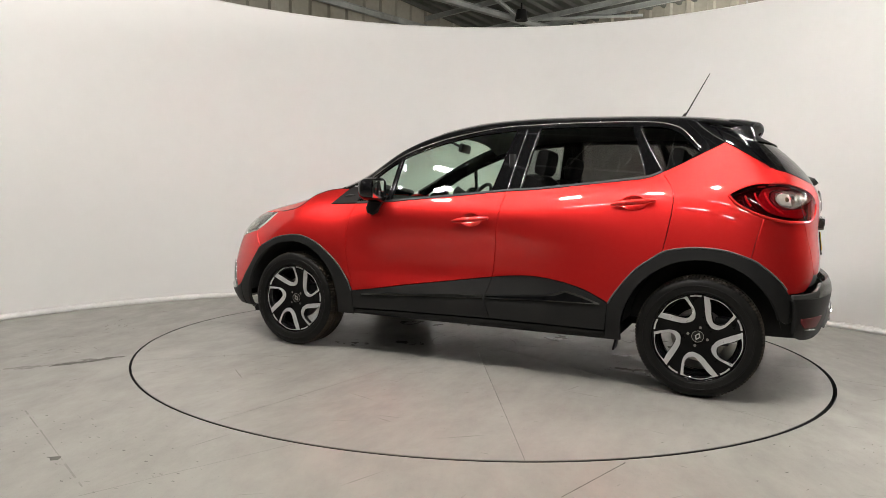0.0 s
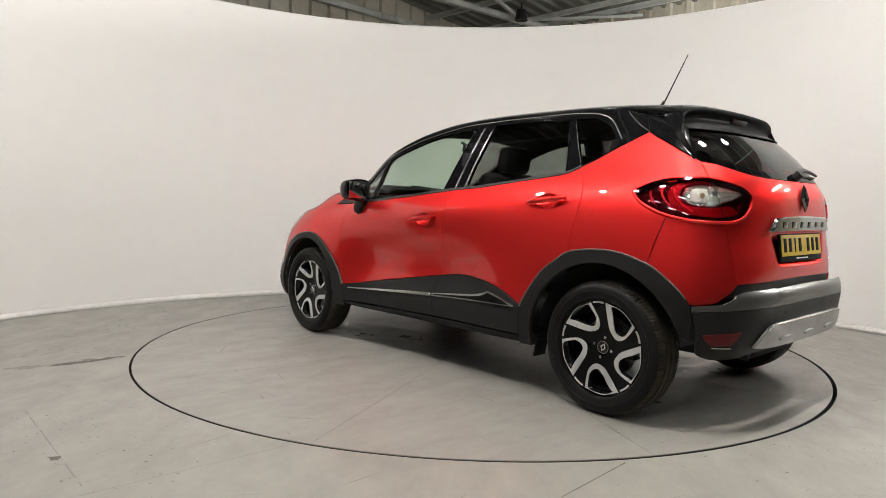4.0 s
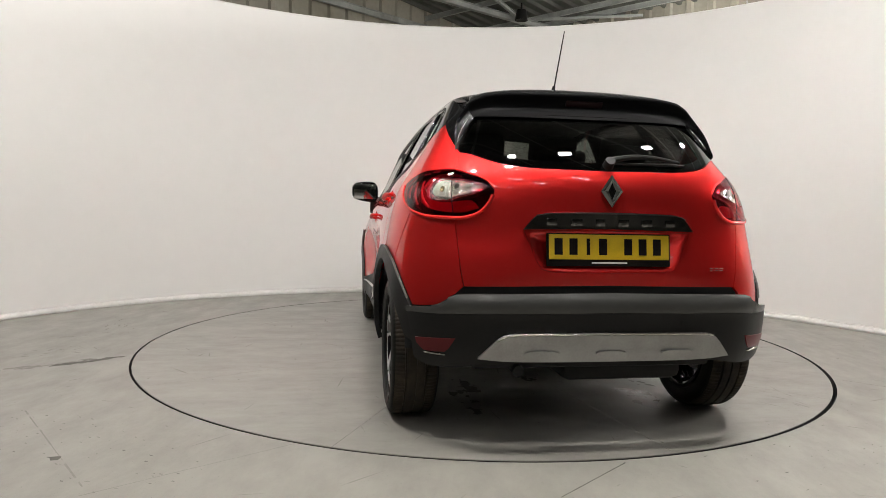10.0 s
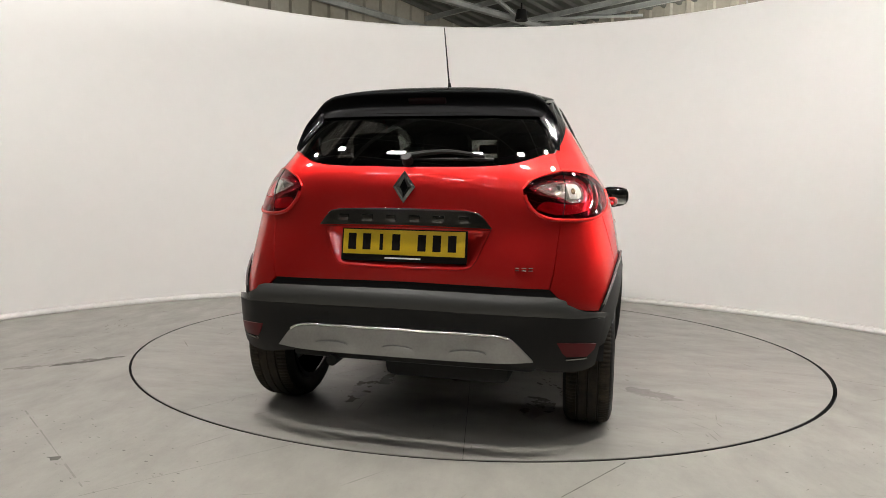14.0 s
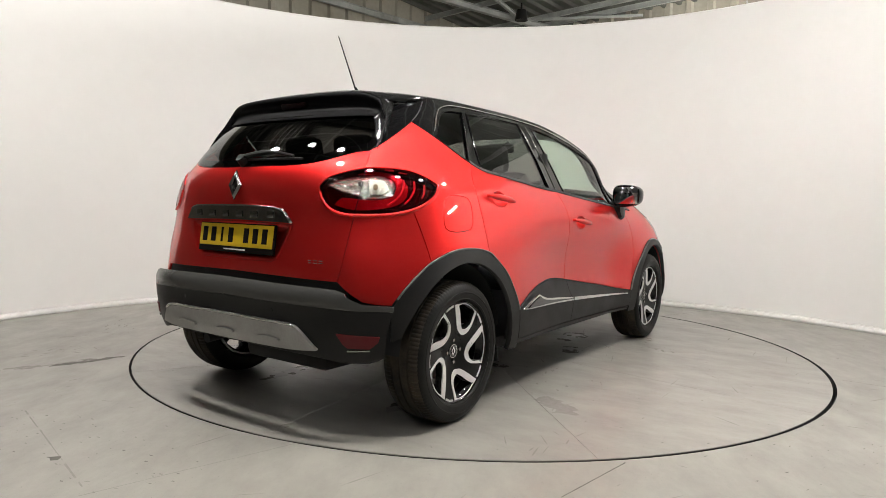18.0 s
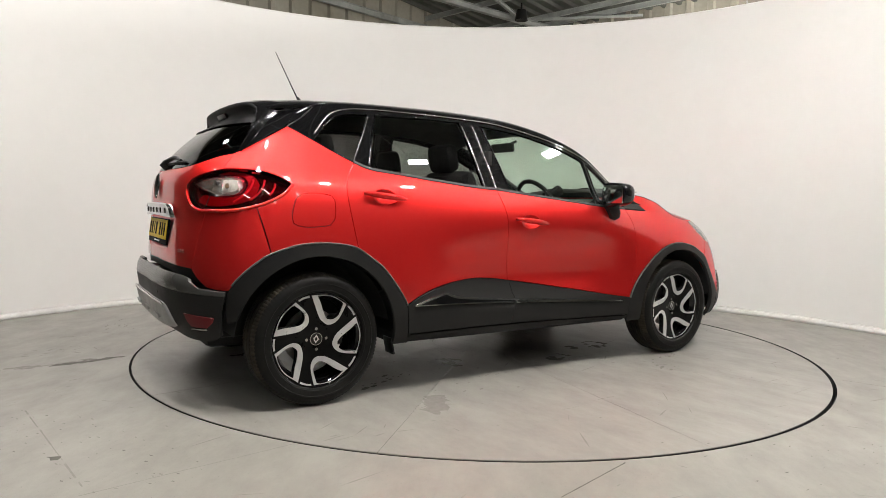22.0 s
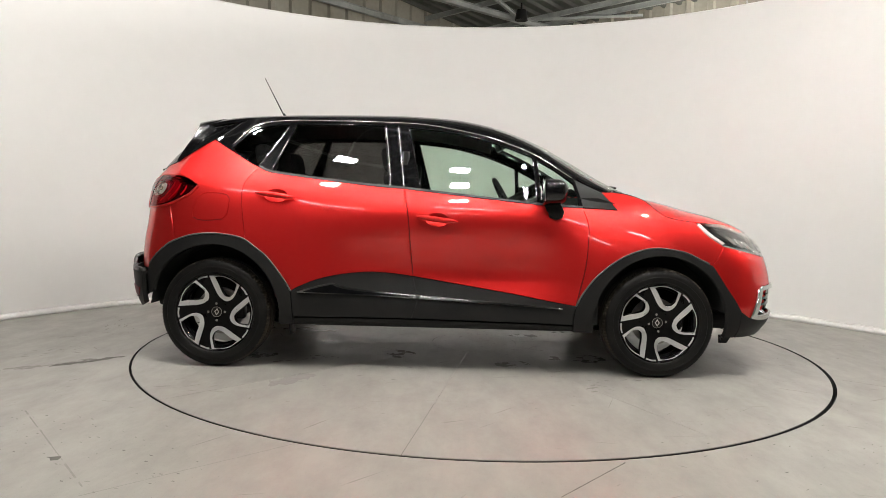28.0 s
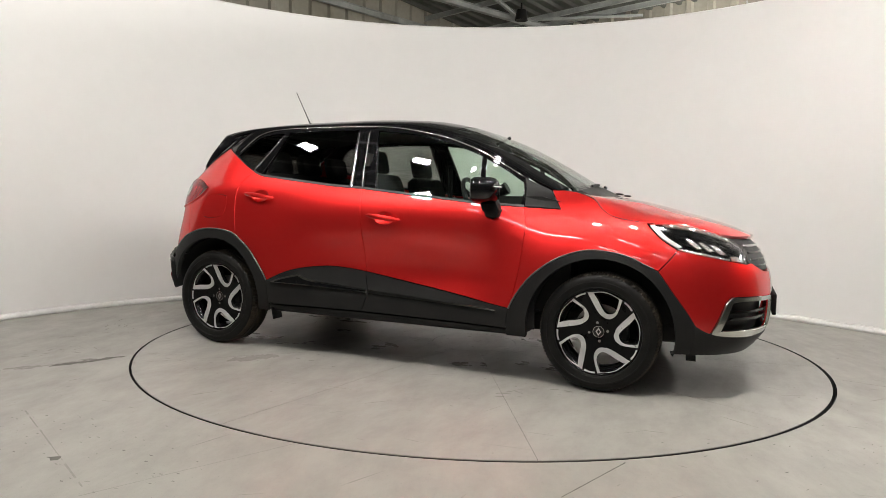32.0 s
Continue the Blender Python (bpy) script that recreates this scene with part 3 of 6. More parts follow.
wall = tagged(arc_strip("wall_curved", [(0, 0), (0, WALL_H - 0.012), (-0.012, WALL_H), (-0.09, WALL_H), (-0.09, 0)], 360, WALL_PAINT),
              "tall curved smooth white studio backdrop wall", "wall", kind="structure")
for f in wall.data.polygons:
    f.use_smooth = len(f.vertices) == 4
wall.data.set_sharp_from_angle(angle=radians(30))
rnd = random.Random(5)
lump = [rnd.uniform(-0.5, 1.0) ** 3 for _ in range(900)]


def foam(i, j):
    return ((0.004 * lump[i] + 0.004 * math.sin(i * 0.31)) * (j in (1, 2)), (0.006 * lump[(i * 3) % 900] + 0.003 * math.sin(i * 0.17)) * (j in (2, 3)))


tagged(arc_strip("skirting", [(0.004, 0.0), (0.034, 0.0), (0.032, 0.030), (0.004, 0.046)], 620, WALL_FOAM, foam),
       "rough white filler strip along the foot of the wall", "skirting", kind="structure")
for f in bpy.data.objects["skirting"].data.polygons:
    f.use_smooth = True

# the hall behind: gable wall, eaves wall and roof, all turned to the studio
CORNER = Vector((0.5, 11.14, 0))
ALONG = Vector((0.755, -0.656, 0))      # along the eaves wall, away from the corner
INTO = Vector((-0.656, -0.755, 0))      # along the gable wall, away from the corner
EAVES, PITCH = 5.0, 0.08


def hall(a, b, z):
    return CORNER + ALONG * a + INTO * b + Vector((0, 0, z))


def ribbed(name, p, along, up, length, height_at, pitch, deep, normal, mat):
    verts, faces = [], []
    n = int(length / pitch)
    for i in range(n):
        for f, o in ((0.0, 0), (0.62, 0), (0.70, deep), (0.92, deep)):
            s = (i + f) * pitch
            q = p + along * s + normal * o
            verts += [q, q + up * height_at(s)]
    for i in range(len(verts) // 2 - 1):
        faces.append((2 * i, 2 * i + 2, 2 * i + 3, 2 * i + 1))
    return link_mesh(name, verts, faces, mat, smooth=False)


UP = Vector((0, 0, 1))
tagged(ribbed("wall_gable", hall(-0.38, -0.3, 0), INTO, UP, 34, lambda s: EAVES + PITCH * (s - 0.3) if s < 17 else EAVES + PITCH * (34 - s), 0.42, 0.05, ALONG, CLADDING),
       "stained beige ribbed steel cladding of the hall's gable", "wall", kind="structure")
tagged(ribbed("wall_eaves", hall(-0.1, -0.1, 0), ALONG, UP, 40, lambda s: EAVES, 0.42, 0.05, INTO, CLADDING),
       "beige ribbed steel cladding below the eaves", "wall", kind="structure")
tagged(ribbed("wall_far_side", hall(0, 34, 0), ALONG, UP, 40, lambda s: EAVES, 0.42, 0.05, -INTO, CLADDING),
       "beige ribbed steel cladding of the hall's far side", "wall", kind="structure")
tagged(ribbed("wall_end", hall(38, 0, 0), INTO, UP, 34, lambda s: EAVES + PITCH * s if s < 17 else EAVES + PITCH * (34 - s), 0.42, 0.05, -ALONG, CLADDING),
       "beige ribbed steel cladding of the hall's end", "wall", kind="structure")
roof_up = (INTO + UP * PITCH)
roof_dn = (-INTO + UP * PITCH)
tagged(ribbed("ceiling_roof_sheets", hall(-0.5, -0.3, EAVES - 0.05), ALONG, roof_up, 40, lambda s: 17.6, 0.30, 0.06, -UP, ROOF_SHEET),
       "dark green-grey ribbed roof sheets of the hall", "ceiling", kind="structure")
tagged(ribbed("ceiling_roof_sheets_far", hall(-0.5, 34.3, EAVES - 0.05), ALONG, roof_dn, 40, lambda s: 17.6, 0.30, 0.06, -UP, ROOF_SHEET),
       "dark green-grey ribbed roof sheets of the hall", "ceiling", kind="structure")


def beam(name, a, b, deep, wide, mat, label, up=UP):
    """A rolled steel I-beam from a to b."""
    a, b = Vector(a), Vector(b)
    d = (b - a).normalized()
    s = d.cross(up).normalized()
    u = s.cross(d)
    bm2 = bmesh.new()
    m = Matrix((s, u, d)).transposed().to_4x4()
    t = deep * 0.08
    mid = Matrix.Translation((a + b) / 2) @ m
    for y, w, h in ((deep / 2 - t / 2, wide, t), (-deep / 2 + t / 2, wide, t), (0, t, deep - 2 * t)):
        bmesh.ops.create_cube(bm2, size=1, matrix=mid @ Matrix.Translation((0, y, 0)) @ Matrix.Diagonal((w, h, (b - a).length, 1)))
    return tagged(part(name, bm2, mat, None, smooth=0), label, "beam", "roof steel")


for s in (0.58, 1.0, 2.2, 3.7, 5.2, 6.7, 8.2, 9.7, 11.2, 12.7, 14.2, 15.7):
    beam("purlin", hall(-0.4, s, EAVES + PITCH * s - 0.22), hall(38, s, EAVES + PITCH * s - 0.22), 0.10, 0.05, STEEL, "galvanised steel roof purlin")
for i in range(5):
    s = 6.2 + i * 6
    beam("rafter", hall(s, 0.1, EAVES - 0.32), hall(s, 17, EAVES + PITCH * 17 - 0.32), 0.24, 0.12, STEEL, "grey steel roof rafter")
for (a, b), (c, d), k in (((1.84, .17), (.05, 5.8), .11), ((1.60, 1.57), (2.7, 6.2), .06), ((1.9, 1.1), (3.7, .3), .05)):
    beam("roof_brace", hall(a, b, EAVES + PITCH * b - 0.30), hall(c, d, EAVES + PITCH * d - 0.30), k, k, STEEL, "thin steel brace below the roof")
for i in range(3):
    beam("gable_rail", hall(-0.18, 0.2, 2.9 + i * 0.9), hall(-0.18, 12 + i, 2.9 + i * 0.9), 0.12, 0.06, STEEL, "steel rail behind the gable cladding")

# dark fitting under the roof
fitting = tagged(new("bay_fitting"), "small black round fitting hung under the roof", "roof fitting")
fitting.location = hall(1.72, 1.55, EAVES + PITCH * 1.55 - 0.42)
bm = bmesh.new()
tube(bm, (0, 0, 0), (0, 0, 0.20), 0.13, 0.10, 20)
part("housing", bm, BLACK_MATT, fitting)
bm = bmesh.new()
tube(bm, (0, 0, 0.20), (0, 0, 0.34), 0.02, 0.02, 8)
part("stem", bm, BLACK_MATT, fitting)

# lamps: flood panels hung round the studio above the wall's height
LED = glow("led_diffuser", (1.0, 0.965, 0.92), LAMP_POWER)
# far left lamp dimmed to darken the wall beside it
LED_DIM = glow("dim_led_diffuser", (1.0, 0.965, 0.92), LAMP_POWER * 0.7)
FILL_DIM = glow("dim_fill_diffuser", (1.0, 0.97, 0.93), FILL_POWER * 0.13)
FILL = glow("fill_diffuser", (1.0, 0.97, 0.93), FILL_POWER)


def roof_over(p):
    b = (p - CORNER).dot(INTO)
    return EAVES - 0.05 + PITCH * (b + 0.3 if b < 17 else 34.3 - b)


def panel_lamp(eye, target, wide, high, glowing, label):
    lamp = tagged(new("panel_lamp"), label, "lamp", "studio lamps")
    lamp.matrix_world = look(eye, target)
    bm2 = bmesh.new()
    box(bm2, pose(0, 0, 0.03), (wide + 0.05, high + 0.05, 0.05), 0.008)
    part("housing", bm2, BLACK_MATT, lamp)
    bm2 = bmesh.new()
    box(bm2, pose(0, 0, 0.0), (wide, high, 0.012), 0.003)
    part("diffuser", bm2, glowing, lamp)
    bm2 = bmesh.new()
    up = lamp.matrix_world.inverted().to_3x3() @ Vector((0, 0, 1))
    tube(bm2, (0, 0, 0.05), Vector((0, 0, 0.05)) + up * (roof_over(eye) - eye.z - 0.02), 0.012, 0.012, 8)
    part("rod", bm2, STEEL, lamp)
    return lamp


# one row of lamps in an arc before the turntable, tipped towards it
for x, y in ((-3.10, -.85), (-2.09, -1.62), (-1.16, -2.35), (-.06, -2.56), (1.06, -2.31), (2.00, -1.52), (2.95, -.30)):
    panel_lamp(Vector((x, y, 3.5)), Vector((x * .45, y * .45, 0)) if abs(x) < 2.5 else Vector((0, 0, 0)), 0.20, 0.12, LED if x > -3 else LED_DIM, "white flood lamp panel hung on a ceiling rod")


def fill_tube(p, q, glowing):
    """An added, unseen bare tube lamp under the hall roof, to fill in light."""
    lamp = tagged(new("fill_tube"), "added unseen white tube lamp that fills in light under the hall roof", "lamp", "hall lamps")
    lamp.location = (p + q) / 2
    bm2 = bmesh.new()
    tube(bm2, (p - q) / 2, (q - p) / 2, 0.04, 0.04, 10)
    part("tube", bm2, glowing, lamp)
    bm2 = bmesh.new()
    box(bm2, Matrix.Translation((0, 0, 0.09)) @ (q - p).to_track_quat("X", "Z").to_matrix().to_4x4(), ((q - p).length, 0.07, 0.06), 0.01)
    part("batten", bm2, STEEL, lamp)
    bm2 = bmesh.new()
    tube(bm2, (0, 0, 0.12), (0, 0, roof_over(lamp.location) - lamp.location.z), 0.008, 0.008, 6)
    part("rod", bm2, STEEL, lamp)


# added out of view behind the wall, to light the gable and roof
for a, b in ((7, 1.5), (7, 4.0), (12, 1.5), (12, 4.0)):
    p = hall(a, b, 3.2)
    fill_tube(p - ALONG * 0.75, p + ALONG * 0.75, FILL)
# added behind the camera, unseen and dimmer, to brighten hall and tailgate
for x, y in ((-3.2, -5.8), (0.2, -6.3), (3.2, -5.8), (-2.0, -8.6), (2.2, -8.6), (0.1, -11.0)):
    p = Vector((x, y, 0))
    p.z = roof_over(p) - 0.55
    fill_tube(p - ALONG * 0.75, p + ALONG * 0.75, FILL_DIM)


# ---------------------------------------------------------------- the car
car = tagged(new("car"), "red five-door crossover hatchback with a gloss black roof on a turntable", "car")
BUMP = curve([(.20, .0), (.30, .032), (.36, .052), (.46, .060), (.556, .060), (.572, .064), (.605, .056), (.630, .047), (.650, .032), (.662, .016), (.668, .0), (.8, .0)])


def side(off=0.0):
    return lambda u, z: skin(u, z, off)


def tail(off=0.0, bumper=False):
    """The skin with the tail's far half added: u below -2.35 lies on the other side."""
    def f(u, z):
        g = BUMP(z) if bumper else 0.0
        if u >= -2.35:
            return skin(u, z, off, g)
        p = skin(-4.70 - u, z, off, g)
        return Vector((p.x, -p.y, p.z))
    return f


def nose(off=0.0):
    def f(u, z):
        if u <= 2.30:
            return skin(u, z, off)
        p = skin(4.60 - u, z, off)
        return Vector((p.x, -p.y, p.z))
    return f


def u_at(x, z):
    """The skin's u at a true x."""
    if XR <= x <= XF:
        return x
    lo, hi = (XR, -2.35) if x < XR else (XF, 2.30)
    for _ in range(30):
        mid = (lo + hi) / 2
        if abs(skin(mid, z).x) < abs(x):
            lo = mid
        else:
            hi = mid
    return lo


def both_tail(run):
    """A run of points on the left half of the tail, with its mirror image."""
    return list(run) + [(-4.70 - u, z) for u, z in reversed(run)]


def both_nose(run):
    return list(run) + [(4.60 - u, z) for u, z in reversed(run)]


def pair(name, fmap, loop, mat, parent=None, label="", **kw):
    """The same plate on the left and the right side."""
    return [panel(name, fmap, loop, mat, parent or car, label, flip=f, **kw) for f in (False, True)]


# outlines on the side: (u, z)
BELT_R = [(-1.078, 1.187), (-1.0, 1.157), (-.863, 1.139), (-.593, 1.109), (-.39, 1.088), (-.203, 1.076)]
BELT_F = [(-.203, 1.076), (.08, 1.047), (.345, 1.021), (.61, .997), (.852, .984)]
DOOR_MID = [(-.203, 1.076), (-.173, .925), (-.155, .728), (-.138, .562)]
DOOR_REAR = [(-1.113, .762), (-1.135, .888), (-1.15, 1.0), (-1.148, 1.07), (-1.128, 1.12), (-1.078, 1.187)]
DOOR_FRONT = [(.852, .984), (.88, .883), (.875, .753), (.86, .623), (.83, .49), (.812, .417)]
TRIM_R = [(-.138, .562), (-.275, .578), (-.41, .583), (-.575, .565), (-.705, .533), (-.80, .492), (-.842, .470)]
TRIM_F = [(.812, .417), (.752, .425), (.622, .445), (.425, .478), (.092, .528), (-.138, .562)]
ARCH_R = [(-.842, .470), (-.858, .500), (-.90, .563), (-.98, .663), (-1.05, .718), (-1.113, .762)]
ARCH_R2 = [(-1.113, .762), (-1.16, .778), (-1.223, .789), (-1.30, .793), (-1.385, .783), (-1.482, .744)]
ARCH_R3 = [(-1.482, .744), (-1.52, .715), (-1.560, .675), (-1.60, .625), (-1.633, .572)]
ARCH_F = [(.812, .417), (.85, .492), (.925, .593), (1.032, .683), (1.155, .745), (1.257, .764), (1.387, .743), (1.46, .702), (1.52, .668)]
LAMP_TOP_OUT = [(-1.712, 1.133), (-1.63, 1.134), (-1.535, 1.128), (-1.45, 1.098), (-1.405, 1.066)]
LAMP_LOW_OUT = [(-1.405, 1.066), (-1.435, 1.022), (-1.49, .985), (-1.545, .960)]
LAMP_LOW_MID = [(-1.545, .960), (-1.64, .938), (-1.757, .934)]
LAMP_IN = [(-1.757, .934), (-1.80, .938), (-1.845, .957), (-1.880, 1.005), (-1.889, 1.055), (-1.865, 1.082), (-1.82, 1.104), (-1.712, 1.133)]
SEAM_BUMPER = [(-1.545, .960), (-1.51, .85), (-1.482, .744)]
SEAM_TAIL = [(-1.757, .934), (-1.785, .80), (-1.800, .72), (-1.813, .662)]

CHROME_DARK = material("dark_chrome", (0.34, 0.335, 0.325), 0.09, 1.0)
BADGE = material("badge_chrome", (0.25, 0.247, 0.24), 0.14, 1.0)
# doors, with a hollow behind each handle
HANDLE_R, HANDLE_F = (-.948, 1.018), (-.002, .898)


def hollow_loop(at):
    return loop_of([(at[0] + .066 * math.cos(k * .4488), at[1] + .039 * math.sin(k * .4488)) for k in range(15)], step=0.012)


def hollow_map(at):
    return lambda u, z: skin(u, z, -.034 * max(0.0, 1 - ((u - at[0]) / .068) ** 2 - ((z - at[1]) / .041) ** 2))


rear_doors = pair("rear_door", side(), loop_of(BELT_R, DOOR_MID, TRIM_R, ARCH_R, DOOR_REAR), RED, label="red painted rear door", holes=[hollow_loop(HANDLE_R)])
front_doors = pair("front_door", side(), loop_of(BELT_F, DOOR_FRONT, TRIM_F, DOOR_MID[::-1]), RED, label="red painted front door", holes=[hollow_loop(HANDLE_F)])
# wings and quarters
FUEL = [(-1.39, 1.0), (-1.353, 1.025), (-1.255, 1.023), (-1.218, .997), (-1.222, .905), (-1.243, .877), (-1.348, .867), (-1.400, .885), (-1.403, .94)]
FUEL_LOOP = loop_of(FUEL + [FUEL[0]])
C_TOP = [(-1.078, 1.187), (-1.20, 1.248), (-1.305, 1.298), (-1.438, 1.358)]
C_BACK = [(-1.438, 1.358), (-1.53, 1.305), (-1.618, 1.252), (-1.690, 1.208)]
quarter_loop = loop_of(C_TOP, C_BACK, [(-1.690, 1.208), (-1.700, 1.17), (-1.712, 1.133)], LAMP_TOP_OUT, LAMP_LOW_OUT, SEAM_BUMPER, ARCH_R2[::-1], DOOR_REAR)
panel("rear_quarter", side(), quarter_loop, RED, car, "red painted rear quarter")
quarter = panel("rear_quarter", side(), quarter_loop, RED, car, "red painted rear quarter with the fuel flap", holes=[FUEL_LOOP], flip=True)
panel("fuel_flap", side(), FUEL_LOOP, RED, quarter, "red fuel flap", flip=True, gap=0.002)
panel("fuel_bowl", side(-0.012), shrink(FUEL_LOOP, -0.01), DARK, quarter, flip=True)
HOOD_SIDE = [(1.06, 1.085), (1.16, 1.068), (1.252, 1.033), (1.292, .983), (1.342, .945), (1.42, .925), (1.503, .916)]
HEAD_BACK = [(1.503, .916), (1.522, .875), (1.547, .833), (1.607, .777)]
MIRROR_TRI = [(1.065, .975), (1.03, 1.02), (.985, 1.083)]
pair("front_wing", side(), loop_of(DOOR_FRONT[::-1], [(.852, .984), (1.065, .975)], MIRROR_TRI, [(.985, 1.083), (1.06, 1.085)], HOOD_SIDE, HEAD_BACK, [(1.607, .777), (1.562, .718), (1.52, .668)], ARCH_F[::-1]), RED, label="red painted front wing")
pair("corner_trim", side(0.004), loop_of([(.855, .988), (1.063, .977)], MIRROR_TRI, [(.985, 1.083), (.818, 1.158)], [(.818, 1.158), (.838, 1.08), (.855, .988)]), BLACK_MATT, label="grey plastic corner trim by the mirror", gap=0.003)
# red corners of the rear bumper
pair("bumper_corner", side(), loop_of(SEAM_BUMPER, ARCH_R3, [(-1.633, .572), (-1.68, .574), (-1.73, .584)], [(-1.73, .584), (-1.783, .627), (-1.813, .662)], SEAM_TAIL[::-1], LAMP_LOW_MID[::-1]), RED, label="red painted corner of the rear bumper")

# tailgate with the recess for the plate
GLASS_LOW = [(-1.690, 1.208), (-1.75, 1.198), (-1.80, 1.183), (-1.905, 1.154), (-2.02, 1.140), (-2.20, 1.136), (-2.35, 1.135)]
RECESS = [(-2.003, .888), (-2.03, .825), (-2.055, .768), (-2.075, .738), (-2.11, .728), (-2.35, .724)]
recess_loop = loop_of(both_tail(RECESS[:-1] + [(-2.35, .724)]), [(-2.697, .888), (-2.35, .893), (-2.003, .888)])
tailgate = panel("tailgate", tail(), loop_of(both_tail(GLASS_LOW), [(-3.010, 1.208), (-3.0, 1.17), (-2.988, 1.133)], [(-4.70 - u, z) for u, z in LAMP_IN[::-1]],
                 [(-4.70 - u, z) for u, z in SEAM_TAIL], both_tail([(-1.813, .662), (-2.05, .668), (-2.35, .672)])[::-1], SEAM_TAIL[::-1], LAMP_IN, [(-1.712, 1.133), (-1.70, 1.17), (-1.690, 1.208)]),
                 RED, car, "red painted tailgate", holes=[recess_loop], depth=0.012, gap=0.0014)
REC = np.array(recess_loop)


def scoop(u, z):
    """The hollow of the plate, deep in its middle and flush at its edge."""
    along = np.roll(REC, -1, 0) - REC
    k = np.clip((((u, z) - REC) * along).sum(1) / np.maximum((along ** 2).sum(1), 1e-9), 0, 1)
    d = math.sqrt((((u, z) - REC - along * k[:, None]) ** 2).sum(1).min())
    return tail(-.030 * ease(.0, .045, d))(u, z)


panel("plate_recess", scoop, recess_loop, RED, tailgate, "red recess round the number plate", step=0.014, gap=0.0004, depth=0.004)


def flat_on_tail(u, z, off):
    """A pose on the tail: x across to the car's right, y up, z outwards."""
    f = tail(off)
    p = f(u, z)
    a, b = (f(u - .01, z) - f(u + .01, z)).normalized(), (f(u, z + .01) - f(u, z - .01)).normalized()
    n = a.cross(b).normalized()
    b = n.cross(a)
    return Matrix.Translation(p) @ Matrix((a, b, n)).transposed().to_4x4()


# chrome strip over the plate, with the plain bars that stand for its lettering
STRIP = loop_of([(-2.003, .893), (-2.02, .92), (-2.045, .948), (-2.085, .962), (-2.35, .967), (-2.615, .962), (-2.655, .948), (-2.68, .92), (-2.697, .893)], [(-2.697, .893), (-2.35, .899), (-2.003, .893)])
strip = panel("handle_strip", tail(0.022), STRIP, CHROME_DARK, tailgate, "dark chromed strip over the plate", depth=0.03, step=0.02)
# bright edge piece stands for the reflection along the strip's rounded top
panel("strip_highlight", tail(0.025), loop_of([(-2.04, .944), (-2.06, .955), (-2.09, .9625), (-2.35, .968), (-2.61, .9625), (-2.64, .955), (-2.66, .944)], [(-2.66, .941), (-2.61, .957), (-2.35, .961), (-2.09, .957), (-2.04, .941)]), CHROME, tailgate, "bright chrome edge for the strip's upper highlight", gap=0)
for i, w in enumerate((.024, .026, .022, .026, .026, .024)):
    bm = bmesh.new()
    m = flat_on_tail(-2.35 - (i - 2.5) * 0.098, .927, 0.0235)
    box(bm, m, (w * 1.7, .027, .004), .0015)
    part("letter_bar", bm, BADGE, tailgate)
# diamond badge drawn plain
bm = bmesh.new()
m = flat_on_tail(-2.35, 1.053, 0.004)
outer, hole = [(0, -.066), (.046, 0), (0, .066), (-.046, 0)], [(0, -.034), (.016, 0), (0, .034), (-.016, 0)]
rows = []
for pts, z in ((outer, 0), (outer, .006), ([(x * .72, y * .72) for x, y in outer], .014), (hole, .008), (hole, 0)):
    rows.append([bm.verts.new(m @ Vector((x, y, z))) for x, y in pts])
for p, q in zip(rows, rows[1:]):
    for i in range(4):
        bm.faces.new((p[i], p[(i + 1) % 4], q[(i + 1) % 4], q[i]))
badge = part("badge", bm, BADGE, tailgate, "chrome diamond badge", smooth=10)
bm = bmesh.new()
prism(bm, [(x * 1.05, y * 1.05) for x, y in hole], m @ pose(0, 0, .001), .003)
part("badge_middle", bm, BLACK_GLOSS, badge)
bm = bmesh.new()
for i, w in enumerate((.014, .018, .018)):
    m = flat_on_tail(-2.805 - (i - 1) * 0.022, .735, 0.002)
    box(bm, m, (w, .004, .004), .001)
    box(bm, m @ pose(0, .010, 0), (w, .004, .004), .001)
part("model_mark", bm, CHROME, tailgate)

# number plate with bars instead of characters
plate_at = flat_on_tail(-2.35, .817, -0.005)
bm = bmesh.new()
box(bm, plate_at, (.524, .132, .012), .003)
plate = part("number_plate", bm, INK, tailgate, "number plate in a black holder")
bm = bmesh.new()
box(bm, plate_at @ pose(0, .011, .008), (.508, .100, .004), .001)
part("plate_face", bm, YELLOW, plate, "yellow reflective plate face")
for i in range(7):
    bm = bmesh.new()
    x = -.205 + i * .062 + (.045 if i > 3 else 0) - .01
    box(bm, plate_at @ pose(x, .012, .0105), (.034 if i != 2 else .014, .066, .0025), .0008)
    part("plate_bar", bm, INK, plate)
bm = bmesh.new()
box(bm, plate_at @ pose(0, -.052, .0065), (.15, .006, .0015))
part("dealer_line", bm, WHITE_INK, plate)

# rear window, wiper, spoiler
RG_TOP = [(-1.600, 1.375), (-1.70, 1.382), (-1.9, 1.385), (-2.35, 1.386)]
RG_SIDE = [(-1.600, 1.375), (-1.612, 1.315), (-1.632, 1.258), (-1.690, 1.208)]


